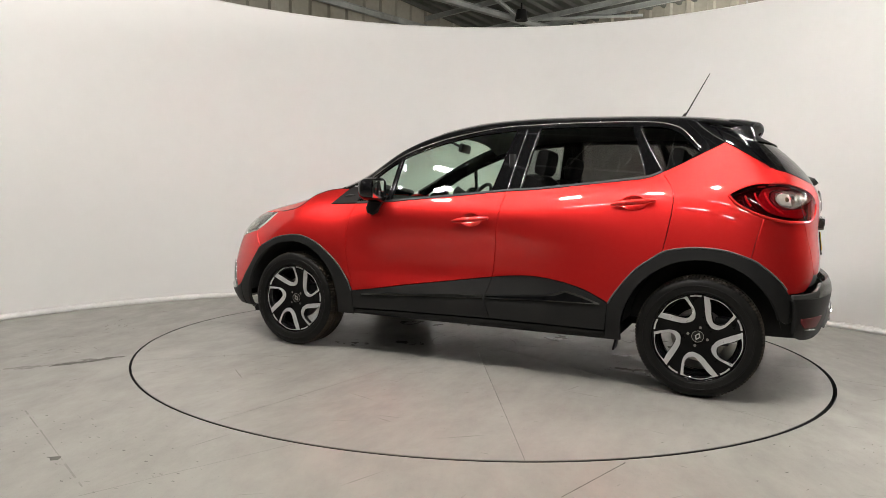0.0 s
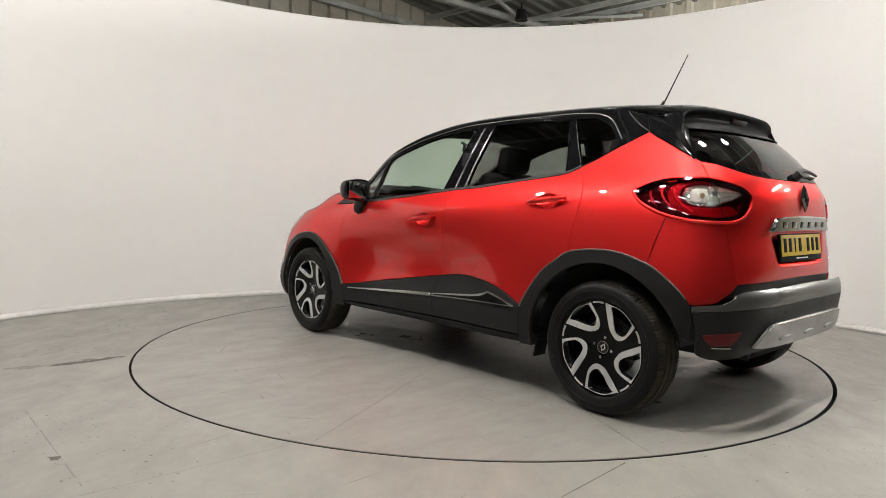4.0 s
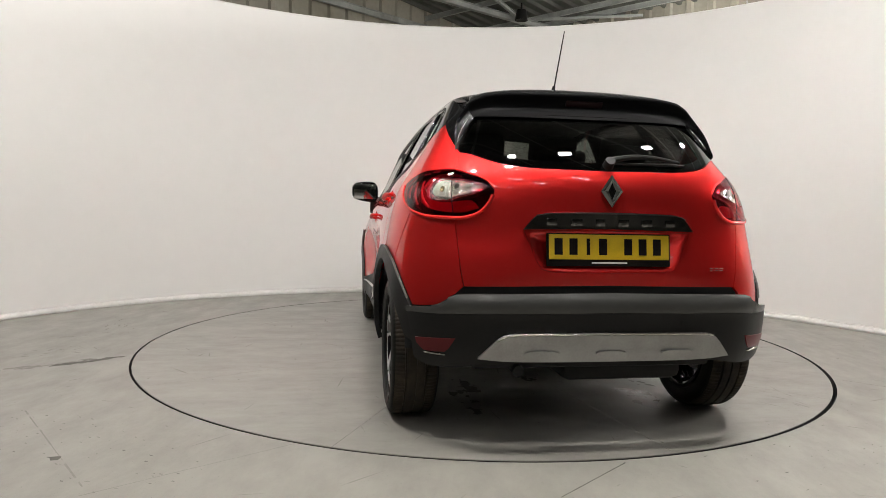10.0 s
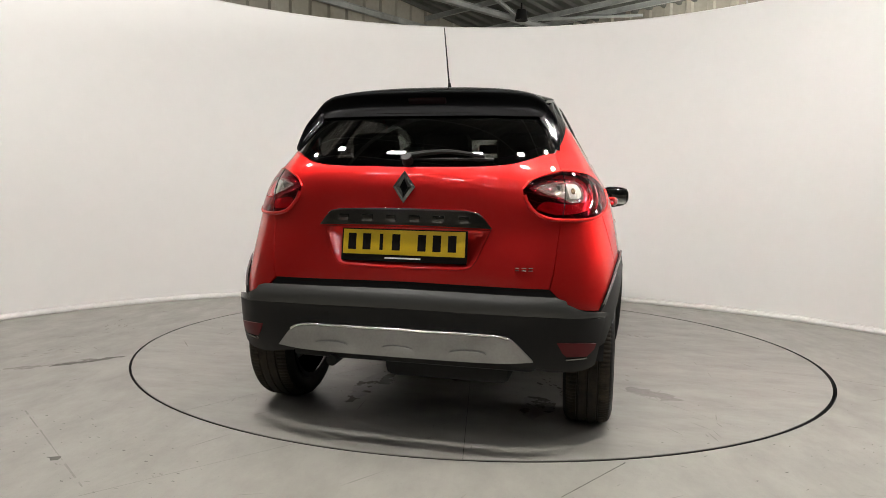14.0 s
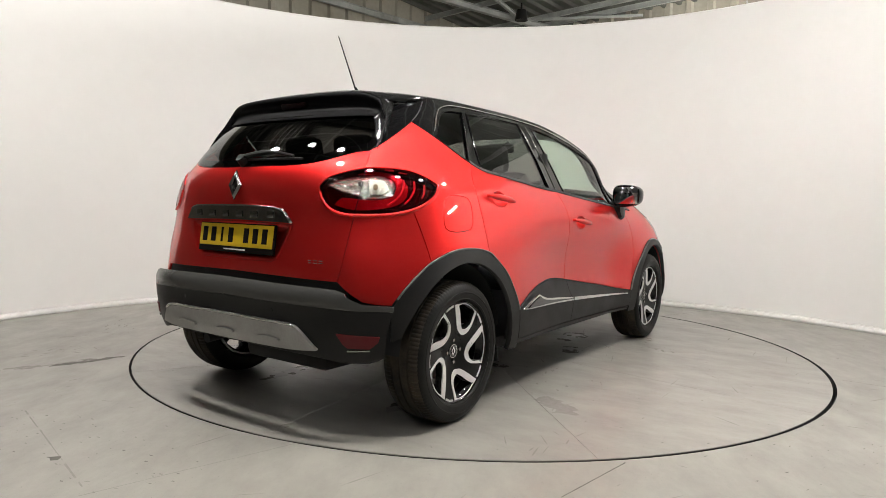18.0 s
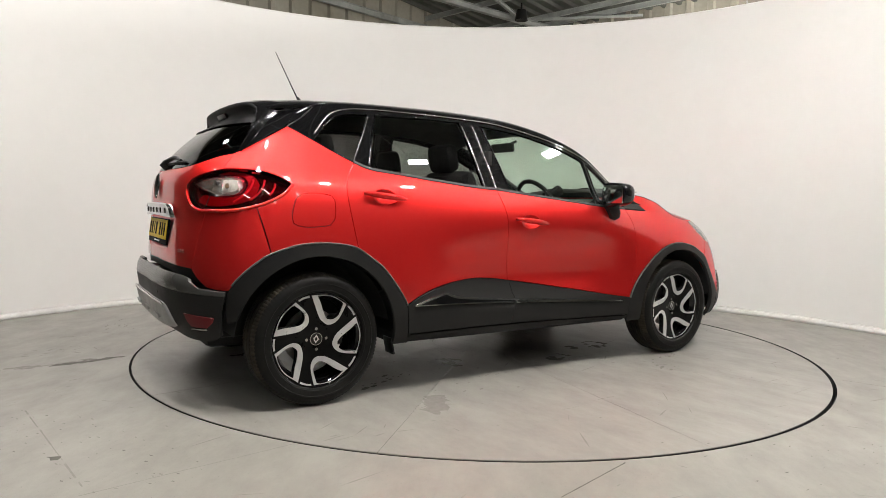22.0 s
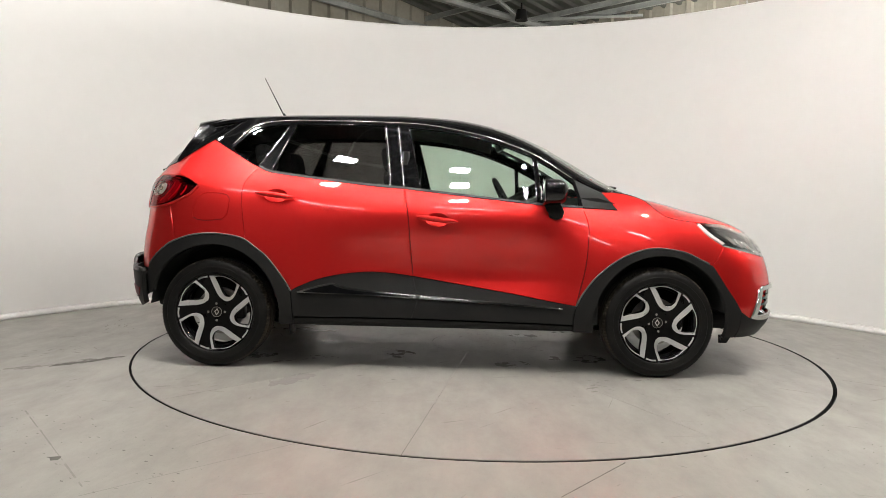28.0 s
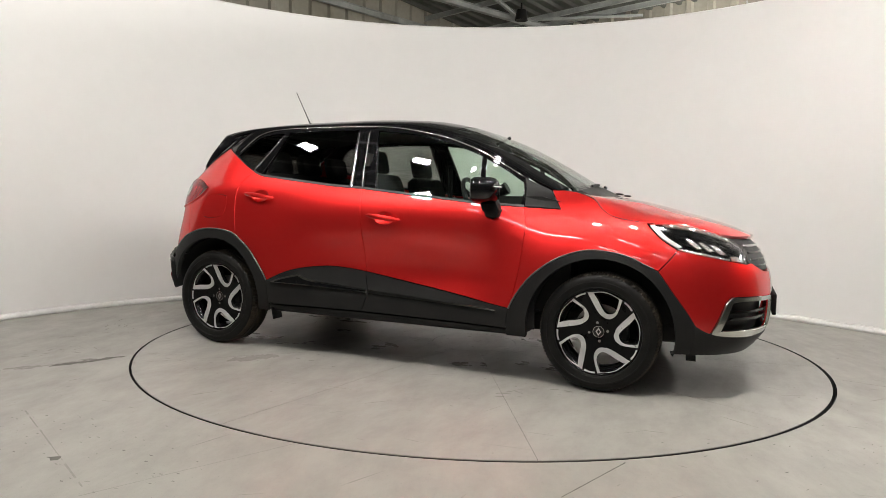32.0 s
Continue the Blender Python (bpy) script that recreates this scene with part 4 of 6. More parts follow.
def glass_tail(off=0.0):
    """The rear window's own even curve."""
    def f(u, z):
        a = min(1.0, (XR - max(u, -4.70 - u)) / 1.2) * math.pi / 2
        k = z - 1.26
        w, big, n = .678 - .50 * k + off, .614 - .95 * k - 1.5 * k * k + off, 2.95
        c, s2 = max(0.0, math.cos(a)), math.sin(a)
        r = ((c / w) ** n + (s2 / big) ** n) ** (-1 / n)
        return Vector((XR - r * s2, math.copysign(r * c, u + 2.35), z))
    return f


rear_glass = panel("rear_window", glass_tail(-0.006), loop_of(both_tail(GLASS_LOW)[::-1], RG_SIDE[::-1], both_tail(RG_TOP), [(-4.70 - u, z) for u, z in RG_SIDE]), REAR_TINT, car, "dark tinted rear window", depth=0.004, gap=0.003, step=0.05)
rear_glass.visible_shadow = False
panel("window_border", glass_tail(-0.014), loop_of(both_tail(GLASS_LOW)[::-1], RG_SIDE[::-1], both_tail(RG_TOP), [(-4.70 - u, z) for u, z in RG_SIDE]), BLACK_GLOSS, rear_glass,
      holes=[shrink(loop_of(both_tail(GLASS_LOW)[::-1], RG_SIDE[::-1], both_tail(RG_TOP), [(-4.70 - u, z) for u, z in RG_SIDE]), 0.035)], depth=0.004)
pair("rear_pillar_blade", side(0.010), loop_of([(-1.438, 1.360), (-1.53, 1.307), (-1.618, 1.254), (-1.646, 1.238)], [(-1.646, 1.238), (-1.628, 1.315), (-1.622, 1.375), (-1.621, 1.408)], [(-1.621, 1.408), (-1.50, 1.445), (-1.40, 1.455)], [(-1.40, 1.462), (-1.42, 1.41), (-1.438, 1.360)]), BLACK_GLOSS, label="gloss black blade beside the rear window")
wiper = empty("rear_wiper", car)
bm = bmesh.new()
p = flat_on_tail(-2.35, 1.165, 0.02)
tube(bm, p @ Vector((0, 0, -.03)), p @ Vector((0, 0, .02)), .024, .020, 20)
part("pivot", bm, BLACK_MATT, wiper)
bm = bmesh.new()
for i in range(12):
    u0, u1 = -2.35 - .33 * i / 12, -2.35 - .33 * (i + 1) / 12
    a, b = tail(.030)(u0, 1.178 + .020 * math.sin(math.pi * i / 12)), tail(.030)(u1, 1.178 + .020 * math.sin(math.pi * (i + 1) / 12))
    tube(bm, a, b, .013 * (1 - .04 * i), .013 * (1 - .04 * (i + 1)), 8)
part("wiper_arm", bm, BLACK_MATT, wiper)
bead("wiper_blade", tail(.008), [(-2.36 - .36 * i / 12, 1.168) for i in range(13)], .006, SEAL, wiper, closed=False)

# side windows and their black surrounds
Q_GLASS = loop_of([(-1.285, 1.302), (-1.19, 1.245), (-1.082, 1.195)], [(-1.082, 1.195), (-1.00, 1.33), (-.930, 1.458)], [(-.930, 1.458), (-1.04, 1.452), (-1.11, 1.435), (-1.19, 1.390), (-1.285, 1.302)])
R_GLASS = loop_of([(-1.0, 1.164), (-.92, 1.150), (-.593, 1.115), (-.290, 1.090)], [(-.290, 1.090), (-.315, 1.28), (-.345, 1.466)], [(-.345, 1.466), (-.60, 1.468), (-.885, 1.458)], [(-.885, 1.458), (-.945, 1.31), (-1.0, 1.164)])
F_GLASS = loop_of([(-.103, 1.071), (.08, 1.053), (.345, 1.027), (.583, 1.005)], [(.583, 1.005), (.572, 1.15), (.560, 1.284)], [(.560, 1.284), (.42, 1.337), (.277, 1.383), (.07, 1.430), (-.195, 1.458)], [(-.195, 1.458), (-.15, 1.27), (-.103, 1.071)])
S_GLASS = loop_of([(.610, 1.003), (.835, .990)], [(.835, .990), (.83, 1.07), (.815, 1.130)], [(.815, 1.130), (.70, 1.207), (.585, 1.268)], [(.585, 1.268), (.598, 1.13), (.610, 1.003)])
FRAME_TOP = [(.838, 1.166), (.757, 1.220), (.585, 1.321), (.415, 1.392), (.242, 1.444), (-.07, 1.495), (-.35, 1.506), (-.633, 1.508), (-.915, 1.507), (-1.2, 1.493), (-1.40, 1.464)]
FRAME = loop_of(C_TOP[::-1], BELT_R, BELT_F, [(.852, .984), (.848, 1.07), (.838, 1.166)], FRAME_TOP, [(-1.40, 1.462), (-1.42, 1.41), (-1.438, 1.358)])
pair("window_frame", side(-0.002), FRAME, BLACK_GLOSS, label="gloss black window surround and pillars", holes=[Q_GLASS, R_GLASS, F_GLASS, S_GLASS], depth=0.02)
def rear_pane(u, z):
    return Vector((u, W_MID(z) - .004 + .010 * ease(-.3, -1.2, u), z))


for nm, lp, g, lab, owner in (("quarter_window", Q_GLASS, TINTED, "dark tinted quarter window", None), ("rear_door_window", R_GLASS, TINTED, "dark tinted rear door window", rear_doors),
                              ("front_door_window", F_GLASS, CLEAR, "clear front door window", front_doors), ("front_corner_window", S_GLASS, CLEAR, "small clear corner window", front_doors)):
    for i, f in enumerate((False, True)):
        ob = panel(nm, rear_pane if nm == "rear_door_window" else side(-0.006), lp, g, owner[i] if owner else car, lab, flip=f, depth=0.003, gap=-0.006, step=0.06)
        ob.visible_shadow = False
        bead("window_seal", side(0.0), lp, .0032, BLACK_GLOSS, ob, flip=f)
# bright line over the side windows and rubber line at the belt
TOP_LINE = [(.80, 1.166), (.585, 1.292), (.415, 1.364), (.242, 1.417), (-.07, 1.475), (-.35, 1.489), (-.633, 1.492), (-.915, 1.489), (-1.08, 1.470), (-1.19, 1.418), (-1.30, 1.310)]
for f in (False, True):
    bead("window_bright_line", side(0.003), spline(TOP_LINE), .0036, BEZEL, car, flip=f, closed=False)["label"] = "bright chrome line over the side windows"
pair("waist_strip", side(0.006), loop_of(BELT_R + BELT_F[1:], [(u, z + .014) for u, z in (BELT_R + BELT_F[1:])[::-1]]), SEAL, label="black rubber waist strip", gap=0.001, depth=0.012)

# roof, screen and bonnet: surfaces between a middle line and the edges
ROOF_MID = curve([(-1.62, 1.495), (-1.45, 1.520), (-1.2, 1.543), (-.8, 1.563), (-.35, 1.570), (.05, 1.555), (.30, 1.514), (.55, 1.421), (.80, 1.284), (1.05, 1.138), (1.25, 1.036)])
EDGE_Z = curve([(-1.62, 1.425), (-1.40, 1.464), (-1.2, 1.493), (-.915, 1.507), (-.633, 1.508), (-.35, 1.506), (-.07, 1.495), (.242, 1.444), (.415, 1.392), (.585, 1.321), (.757, 1.220), (.90, 1.132), (1.06, 1.068), (1.25, 1.02)])


def roof_map(x, v):
    """x along the car, v from -1 at the right edge to 1 at the left."""
    ze, zm = EDGE_Z(x), ROOF_MID(x)
    w = half_width(min(x, 1.0), ze) - 0.002
    if x < XR:
        w = min(w, skin(x * 1.0, ze).y + 0.02)
    a = min(1.0, abs(v))
    bow = 0.10 * ease(.25, .9, x) * (1 - a * a)          # the screen bulges forwards in plan
    return Vector((x + bow * 0.6, v * w, ze + (zm - ze) * (1 - a ** 2.6) ** 0.72))


def strip_loop(x0, x1, v, n=24):
    return loop_of([(x0, -v), (x0, v)], [(x0, v), (x1, v)], [(x1, v), (x1, -v)], [(x1, -v), (x0, -v)], step=0.05)


panel("roof", roof_map, strip_loop(-1.47, .335, .999), ROOF_BLACK, car, "gloss black painted roof", step=0.06, depth=0.02, core=(0, 0, 1.0))
screen = panel("windscreen", roof_map, strip_loop(.345, 1.10, .86), CLEAR, car, "clear laminated windscreen", step=0.06, depth=0.005, core=(0, 0, 0.7))
screen.visible_shadow = False
for f in (False, True):
    panel("front_pillar", roof_map, loop_of([(.33, .862), (1.05, .862)], [(1.05, .862), (1.02, .999)], [(1.02, .999), (.33, .999)], [(.33, .999), (.33, .862)]), BLACK_GLOSS, car, "gloss black front roof pillar", flip=f, step=0.05, depth=0.03, core=(0, 0, 0.7))
panel("cowl", roof_map, strip_loop(1.06, 1.22, .80), BLACK_MATT, car, "black plastic cowl below the windscreen", step=0.06, depth=0.03, core=(0, 0, 0.7))
for v0, v1 in ((.10, .50), (-.45, -.05)):
    bm = bmesh.new()
    for i in range(10):
        a = roof_map(1.09 - .02 * i / 10, v0 + (v1 - v0) * i / 10) + Vector((.005, 0, .008))
        b = roof_map(1.09 - .02 * (i + 1) / 10, v0 + (v1 - v0) * (i + 1) / 10) + Vector((.005, 0, .008))
        tube(bm, a, b, .008, .008, 6)
    part("front_wiper", bm, BLACK_MATT, car, "black wiper parked under the windscreen")

HOOD_EDGE = [(1.10, 1.080), (1.16, 1.068), (1.252, 1.033), (1.292, .983), (1.342, .945), (1.503, .916), (1.67, .912), (1.80, .885), (1.86, .862)]
HE_U, HE_Z = curve([(i / 8, p[0]) for i, p in enumerate(HOOD_EDGE)]), curve([(i / 8, p[1]) for i, p in enumerate(HOOD_EDGE)])
HM_X, HM_Z = curve([(0, 1.20), (.5, 1.60), (1, 2.06)]), curve([(0, 1.070), (.3, 1.034), (.6, .970), (.85, .904), (1, .845)])


def hood_map(s, v):
    s = min(1.0, max(0.0, s))
    e = skin(HE_U(s), HE_Z(s))
    a = min(1.0, abs(v))
    return Vector((HM_X(s) + (e.x - HM_X(s)) * a ** 2.2, math.copysign(e.y, v) * a, HM_Z(s) + (e.z - HM_Z(s)) * a ** 6.5))


panel("bonnet", hood_map, loop_of([(0.01, -.995), (0.01, .995)], [(0.01, .995), (.995, .995)], [(.995, .995), (.995, -.995)], [(.995, -.995), (0.01, -.995)], step=0.04), RED, car, "red painted bonnet", step=0.06, depth=0.02, gap=0.002, core=(0, 0, 0.5))
for f in (False, True):
    bead("bonnet_joint", side(0.0005), spline([(1.06, 1.083)] + HOOD_SIDE[1:]), .0028, SEAL, car, flip=f, closed=False)
bm = bmesh.new()
box(bm, pose(1.27, -.04, 1.078, 0, 4, 0), (.04, .05, .012), .004)
part("washer_jet", bm, BLACK_MATT, car, "black washer jet on the bonnet")
bm = bmesh.new()
box(bm, pose(1.27, .30, 1.074, 0, 4, 0), (.04, .05, .012), .004)
part("washer_jet", bm, BLACK_MATT, car, "black washer jet on the bonnet")

# nose: headlamps, bumper, grille, fog lamp bezels
HEAD_LOW = [(1.607, .777), (1.70, .752), (1.80, .728), (1.905, .705)]
HEAD_FRONT = [(1.905, .705), (1.94, .75), (1.945, .79)]
HEAD_TOP = [(1.945, .79), (1.90, .832), (1.84, .868), (1.75, .897), (1.67, .911), (1.503, .916)]
HEAD = loop_of(HEAD_BACK, HEAD_LOW, HEAD_FRONT, HEAD_TOP)
for f in (False, True):
    lamp = panel("headlamp", side(-0.02), HEAD, BLACK_GLOSS, car, "dark headlamp with chrome light strips", flip=f, step=0.03)
    panel("lens", side(0.003), HEAD, LAMP_CLEAR, lamp, "clear headlamp lens", flip=f, depth=0.02, gap=0.003, step=0.03).visible_shadow = False
    panel("light_strip", side(-0.010), loop_of([(1.526, .903), (1.545, .905)], [(1.545, .905), (1.582, .842), (1.634, .794)], [(1.634, .794), (1.616, .788)], [(1.616, .788), (1.560, .838), (1.526, .903)]), LENS_CLEAR, lamp, "white light strip", flip=f, step=0.02, gap=0)
    panel("lower_strip", side(-0.010), loop_of([(1.616, .786), (1.72, .760), (1.83, .732)], [(1.83, .725), (1.72, .752), (1.612, .778)]), REFLECTOR, lamp, "thin chrome edge", flip=f, step=0.02, gap=0)
    panel("upper_reflector", side(-0.008), loop_of([(1.585, .906), (1.70, .902), (1.80, .877), (1.885, .835)], [(1.885, .824), (1.79, .862), (1.69, .888), (1.60, .896)]), REFLECTOR, lamp, "chrome reflector", flip=f, step=0.02, gap=0)
    for k in range(3):
        u, z = 1.668 + .050 * k, .832 - .014 * k
        panel("reflector_fin", side(-0.012 + .002 * k), [q for i in range(4) for q in spline([((u, z), (u + .018, z - .001), (u + .050, z - .045), (u + .030, z - .046))[i], ((u, z), (u + .018, z - .001), (u + .050, z - .045), (u + .030, z - .046))[(i + 1) % 4]], .01)], REFLECTOR, lamp, "slanted chrome fin", flip=f, step=0.015, gap=0)
    panel("front_reflector", side(-0.010), loop_of([(1.842, .748), (1.902, .738)], [(1.902, .738), (1.905, .715)], [(1.905, .715), (1.850, .724)], [(1.850, .724), (1.842, .748)]), REFLECTOR, lamp, "bright small reflector", flip=f, step=0.02, gap=0)

FOG = loop_of([(1.705, .352), (1.735, .43), (1.770, .515)], [(1.770, .515), (1.79, .535), (1.83, .540), (2.07, .533)], [(2.07, .533), (2.07, .345)], [(2.07, .345), (1.90, .335), (1.74, .335), (1.705, .352)])
FOG_IN = loop_of([(1.738, .368), (1.760, .43), (1.790, .507)], [(1.790, .507), (1.83, .518), (2.062, .513)], [(2.062, .513), (2.062, .366)], [(2.062, .366), (1.738, .368)])
GRILLE = loop_of(both_nose([(1.948, .795), (2.05, .822), (2.30, .836)]), [(2.652, .795), (2.66, .715)], both_nose([(1.94, .715), (2.05, .668), (2.30, .656)])[::-1], [(1.94, .715), (1.948, .795)])
FOG_FAR = [(4.60 - u, z) for u, z in FOG]
bumper_top = both_nose([(1.905, .703), (1.940, .712), (2.05, .664), (2.30, .652)])
panel("front_bumper", nose(), loop_of([(1.52, .668), (1.562, .718), (1.607, .777)], HEAD_LOW, bumper_top, [(4.60 - u, z) for u, z in HEAD_LOW[::-1]], [(2.993, .777), (3.038, .718), (3.08, .668)],
      [(3.08, .668), (3.033, .57), (2.983, .47), (2.948, .385)], both_nose([(1.652, .385), (1.72, .352), (2.30, .330)])[::-1], [(1.652, .385), (1.617, .47), (1.567, .57), (1.52, .668)]), RED, car, "red painted front bumper", holes=[FOG, FOG_FAR], step=0.05)
panel("grille", nose(-0.014), GRILLE, BLACK_MATT, car, "black grille", step=0.04)
panel("grille_backing", nose(-0.03), loop_of(both_nose([(1.90, .868), (2.05, .850), (2.30, .850)]), [(2.70, .868), (2.72, .70)], both_nose([(1.88, .70), (2.30, .66)])[::-1], [(1.88, .70), (1.90, .868)]), BLACK_MATT, car, "black backing behind the grille", step=0.05)
for z in (.70, .735, .77, .805):
    panel("grille_bar", nose(-0.006), loop_of(both_nose([(1.97, z), (2.30, z - .004)]), both_nose([(1.97, z - .008), (2.30, z - .012)])[::-1]), BADGE if z > .80 else BLACK_GLOSS, car, "glossy grille bar", gap=0, step=0.04)
for f in (False, True):
    bez = panel("fog_bezel", nose(0.010), FOG, BEZEL, car, "chromed fog lamp surround", flip=f, holes=[FOG_IN], step=0.03, gap=0)
    panel("fog_recess", nose(-0.05), shrink(FOG_IN, -0.02), BLACK_MATT, bez, "black recess", flip=f, step=0.03)
    for z in (.42, .455):
        panel("fog_slat", nose(-0.012), loop_of([(1.79, z), (2.060, z)], [(2.060, z + .012), (1.80, z + .012)]), BLACK_GLOSS, bez, flip=f, step=0.03, gap=0)
LOW_TOP = [(1.640, .400), (1.655, .392), (1.72, .352), (1.90, .333), (2.30, .328)]
panel("lower_bumper", nose(0.012), loop_of(both_nose(LOW_TOP), [(2.960, .400), (2.955, .240)], both_nose([(1.645, .240), (1.80, .236), (2.30, .232)])[::-1], [(1.645, .240), (1.640, .400)]), BLACK_MATT, car, "black plastic lower bumper", step=0.05, depth=0.03)
bm = bmesh.new()
box(bm, pose(2.172, 0, .47), (.02, .524, .115), .004)
part("front_plate_holder", bm, INK, car, "black holder of the front number plate")
for y in (-.62, .62):
    bm = bmesh.new()
    prism(bm, [(-.035, 0), (.035, 0), (.022, -.05)], pose(1.74, y, .225, 90, 0, 90), .05)
    part("air_deflector", bm, BLACK_MATT, car, "small black flap before the front wheel")

# cladding: arches, sills, bumper
def arc_pts(cx, cz, rx, rz, d0, d1, n=14):
    run = [(cx + rx * math.cos(radians(d0 + (d1 - d0) * i / n)), cz + rz * math.sin(radians(d0 + (d1 - d0) * i / n))) for i in range(n + 1)]
    return [(u_at(x, z), z) for x, z in run]


rear_arch = loop_of(ARCH_R + ARCH_R2[1:] + ARCH_R3[1:], [(-1.633, .572), (-1.640, .50), (-1.635, .42)], arc_pts(-1.303, .325, .392, .404, 164, -8), [(-.912, .27), (-.83, .27)], [(-.83, .27), (-.835, .38), (-.842, .470)])
for f in (False, True):
    bead("arch_lip", side(0.009), spline(ARCH_R + ARCH_R2[1:] + ARCH_R3[1:]), .0046, ARCH_GREY, car, flip=f, closed=False)["label"] = "worn lip of the rear wheel arch"
    bead("arch_lip", side(0.009), spline(ARCH_F), .0046, ARCH_GREY, car, flip=f, closed=False)["label"] = "worn lip of the front wheel arch"
pair("rear_arch_cladding", side(0.009), rear_arch, BLACK_MATT, label="black plastic rear wheel arch", step=0.04, depth=0.025)
front_arch = loop_of(ARCH_F, [(1.52, .668), (1.567, .57), (1.617, .47), (1.652, .392)], [(1.652, .392), (1.645, .240)], [(1.645, .240), (u_at(1.672, .240), .240)], arc_pts(1.303, .322, .388, .396, -14, 188), [(.912, .262), (.80, .262)], [(.80, .262), (.802, .36), (.812, .417)])
pair("front_arch_cladding", side(0.009), front_arch, BLACK_MATT, label="black plastic front wheel arch", step=0.04, depth=0.025)
DIV = [(-.138, .562), (-.120, .49), (-.103, .44), (-.125, .37), (-.143, .318)]
rc = pair("rear_door_cladding", side(0.010), loop_of(TRIM_R, [(-.842, .470), (-.83, .32)], [(-.83, .318), (-.143, .318)], DIV[::-1]), BLACK_MATT, label="black plastic lower door cladding", step=0.04)
fc = pair("front_door_cladding", side(0.010), loop_of(TRIM_F, DIV, [(-.143, .318), (.80, .305)], [(.80, .305), (.802, .36), (.812, .417)]), BLACK_MATT, label="black plastic lower door cladding", step=0.04)
pair("sill", side(0.004), loop_of([(-.83, .312), (-.143, .312), (.80, .299)], [(.80, .299), (.79, .280)], [(.79, .280), (-.10, .290), (-.82, .290)], [(-.82, .290), (-.83, .312)]), BLACK_MATT, label="black plastic sill", step=0.04, depth=0.05)
for i, f in enumerate((False, True)):
    panel("chrome_strip", side(0.022), loop_of([(-.80, .468), (-.69, .502), (-.602, .521)], [(-.602, .521), (-.56, .507), (-.50, .492), (-.43, .484), (-.115, .456)], [(-.112, .437), (-.43, .450), (-.80, .462)]), STRIP_SATIN, rc[i], "satin chrome strip", flip=f, gap=0, step=0.02, depth=0.014)
    panel("strip_face", side(0.027), loop_of([(-.765, .4695), (-.68, .494), (-.602, .511)], [(-.602, .511), (-.55, .490), (-.43, .474), (-.118, .450)], [(-.118, .447), (-.43, .458), (-.765, .4665)]), BLACK_GLOSS, rc[i], flip=f, gap=0, step=0.02, depth=0.004)
    panel("chrome_strip", side(0.020), loop_of([(-.092, .455), (.30, .432), (.735, .404)], [(.735, .397), (.30, .418), (-.096, .436)]), STRIP_SATIN, fc[i], "satin chrome strip", flip=f, gap=0, step=0.02, depth=0.014)

BUMP_TOP = [(-1.73, .582), (-1.783, .612), (-1.813, .636), (-2.05, .645), (-2.35, .649)]
BUMP_CREASE = [(-1.633, .552), (-1.75, .556), (-1.95, .566), (-2.35, .572)]
rear_bumper = panel("rear_bumper", tail(0.008, True), loop_of(both_tail(BUMP_CREASE), [(-3.067, .552), (-3.05, .48), (-3.045, .36)], both_tail([(-1.655, .36), (-1.70, .337), (-1.80, .336), (-1.89, .356), (-2.0, .364), (-2.35, .364)])[::-1], [(-1.655, .36), (-1.65, .48), (-1.633, .552)]),
                    BLACK_MATT, car, "black textured plastic rear bumper", step=0.05, depth=0.03)
panel("bumper_step", tail(0.008, True), loop_of(both_tail(BUMP_TOP), [(-2.97, .584), (-3.067, .572)], [(-3.067, .572), (-3.067, .552)], both_tail(BUMP_CREASE)[::-1], [(-1.633, .552), (-1.633, .572)], [(-1.633, .572), (-1.73, .584)]), STEP_SHEEN, rear_bumper, "black loading step with its sheen painted grey", step=0.04, depth=0.02, gap=0.0005)
# recessed black strip paints the tailgate's shadow in the gap below it
panel("tailgate_shade", tail(-0.010), loop_of(both_tail([(-1.800, .668), (-2.05, .676), (-2.35, .680)]), [(-2.90, .668), (-2.93, .600)], both_tail([(-1.77, .600), (-2.05, .630), (-2.35, .634)])[::-1], [(-1.77, .600), (-1.800, .668)]), SEAL, rear_bumper, "black strip for the shaded gap below the tailgate", step=0.05, depth=0.006, gap=0)
SKID = loop_of(both_tail([(-1.878, .384), (-1.912, .425), (-1.95, .470), (-1.985, .485), (-2.05, .488), (-2.35, .490)]), both_tail([(-1.878, .384), (-2.0, .374), (-2.35, .372)])[::-1])
skid = panel("skid_plate", tail(0.022, True), SKID, SATIN, rear_bumper, "silver painted skid plate", step=0.04, depth=0.02, gap=0)
# bright bead that stands for the highlight on the plate's top edge
bead("skid_highlight", tail(0.021, True), spline(both_tail([(-1.940, .462), (-1.960, .477), (-1.988, .485), (-2.05, .487), (-2.35, .489)])), .0055, BEZEL, skid, closed=False, sides=8)
for c in (-2.09, -2.35, -2.61):
    panel("raised_pad", tail(0.033, True), loop_of([(c + .062 * math.cos(k * math.pi / 8) * (1 if abs(k - 8) > 4 else .999), .408 + .013 * math.sin(k * math.pi / 8)) for k in range(17)], step=.012), SATIN, skid, step=0.03, depth=0.01, gap=0)
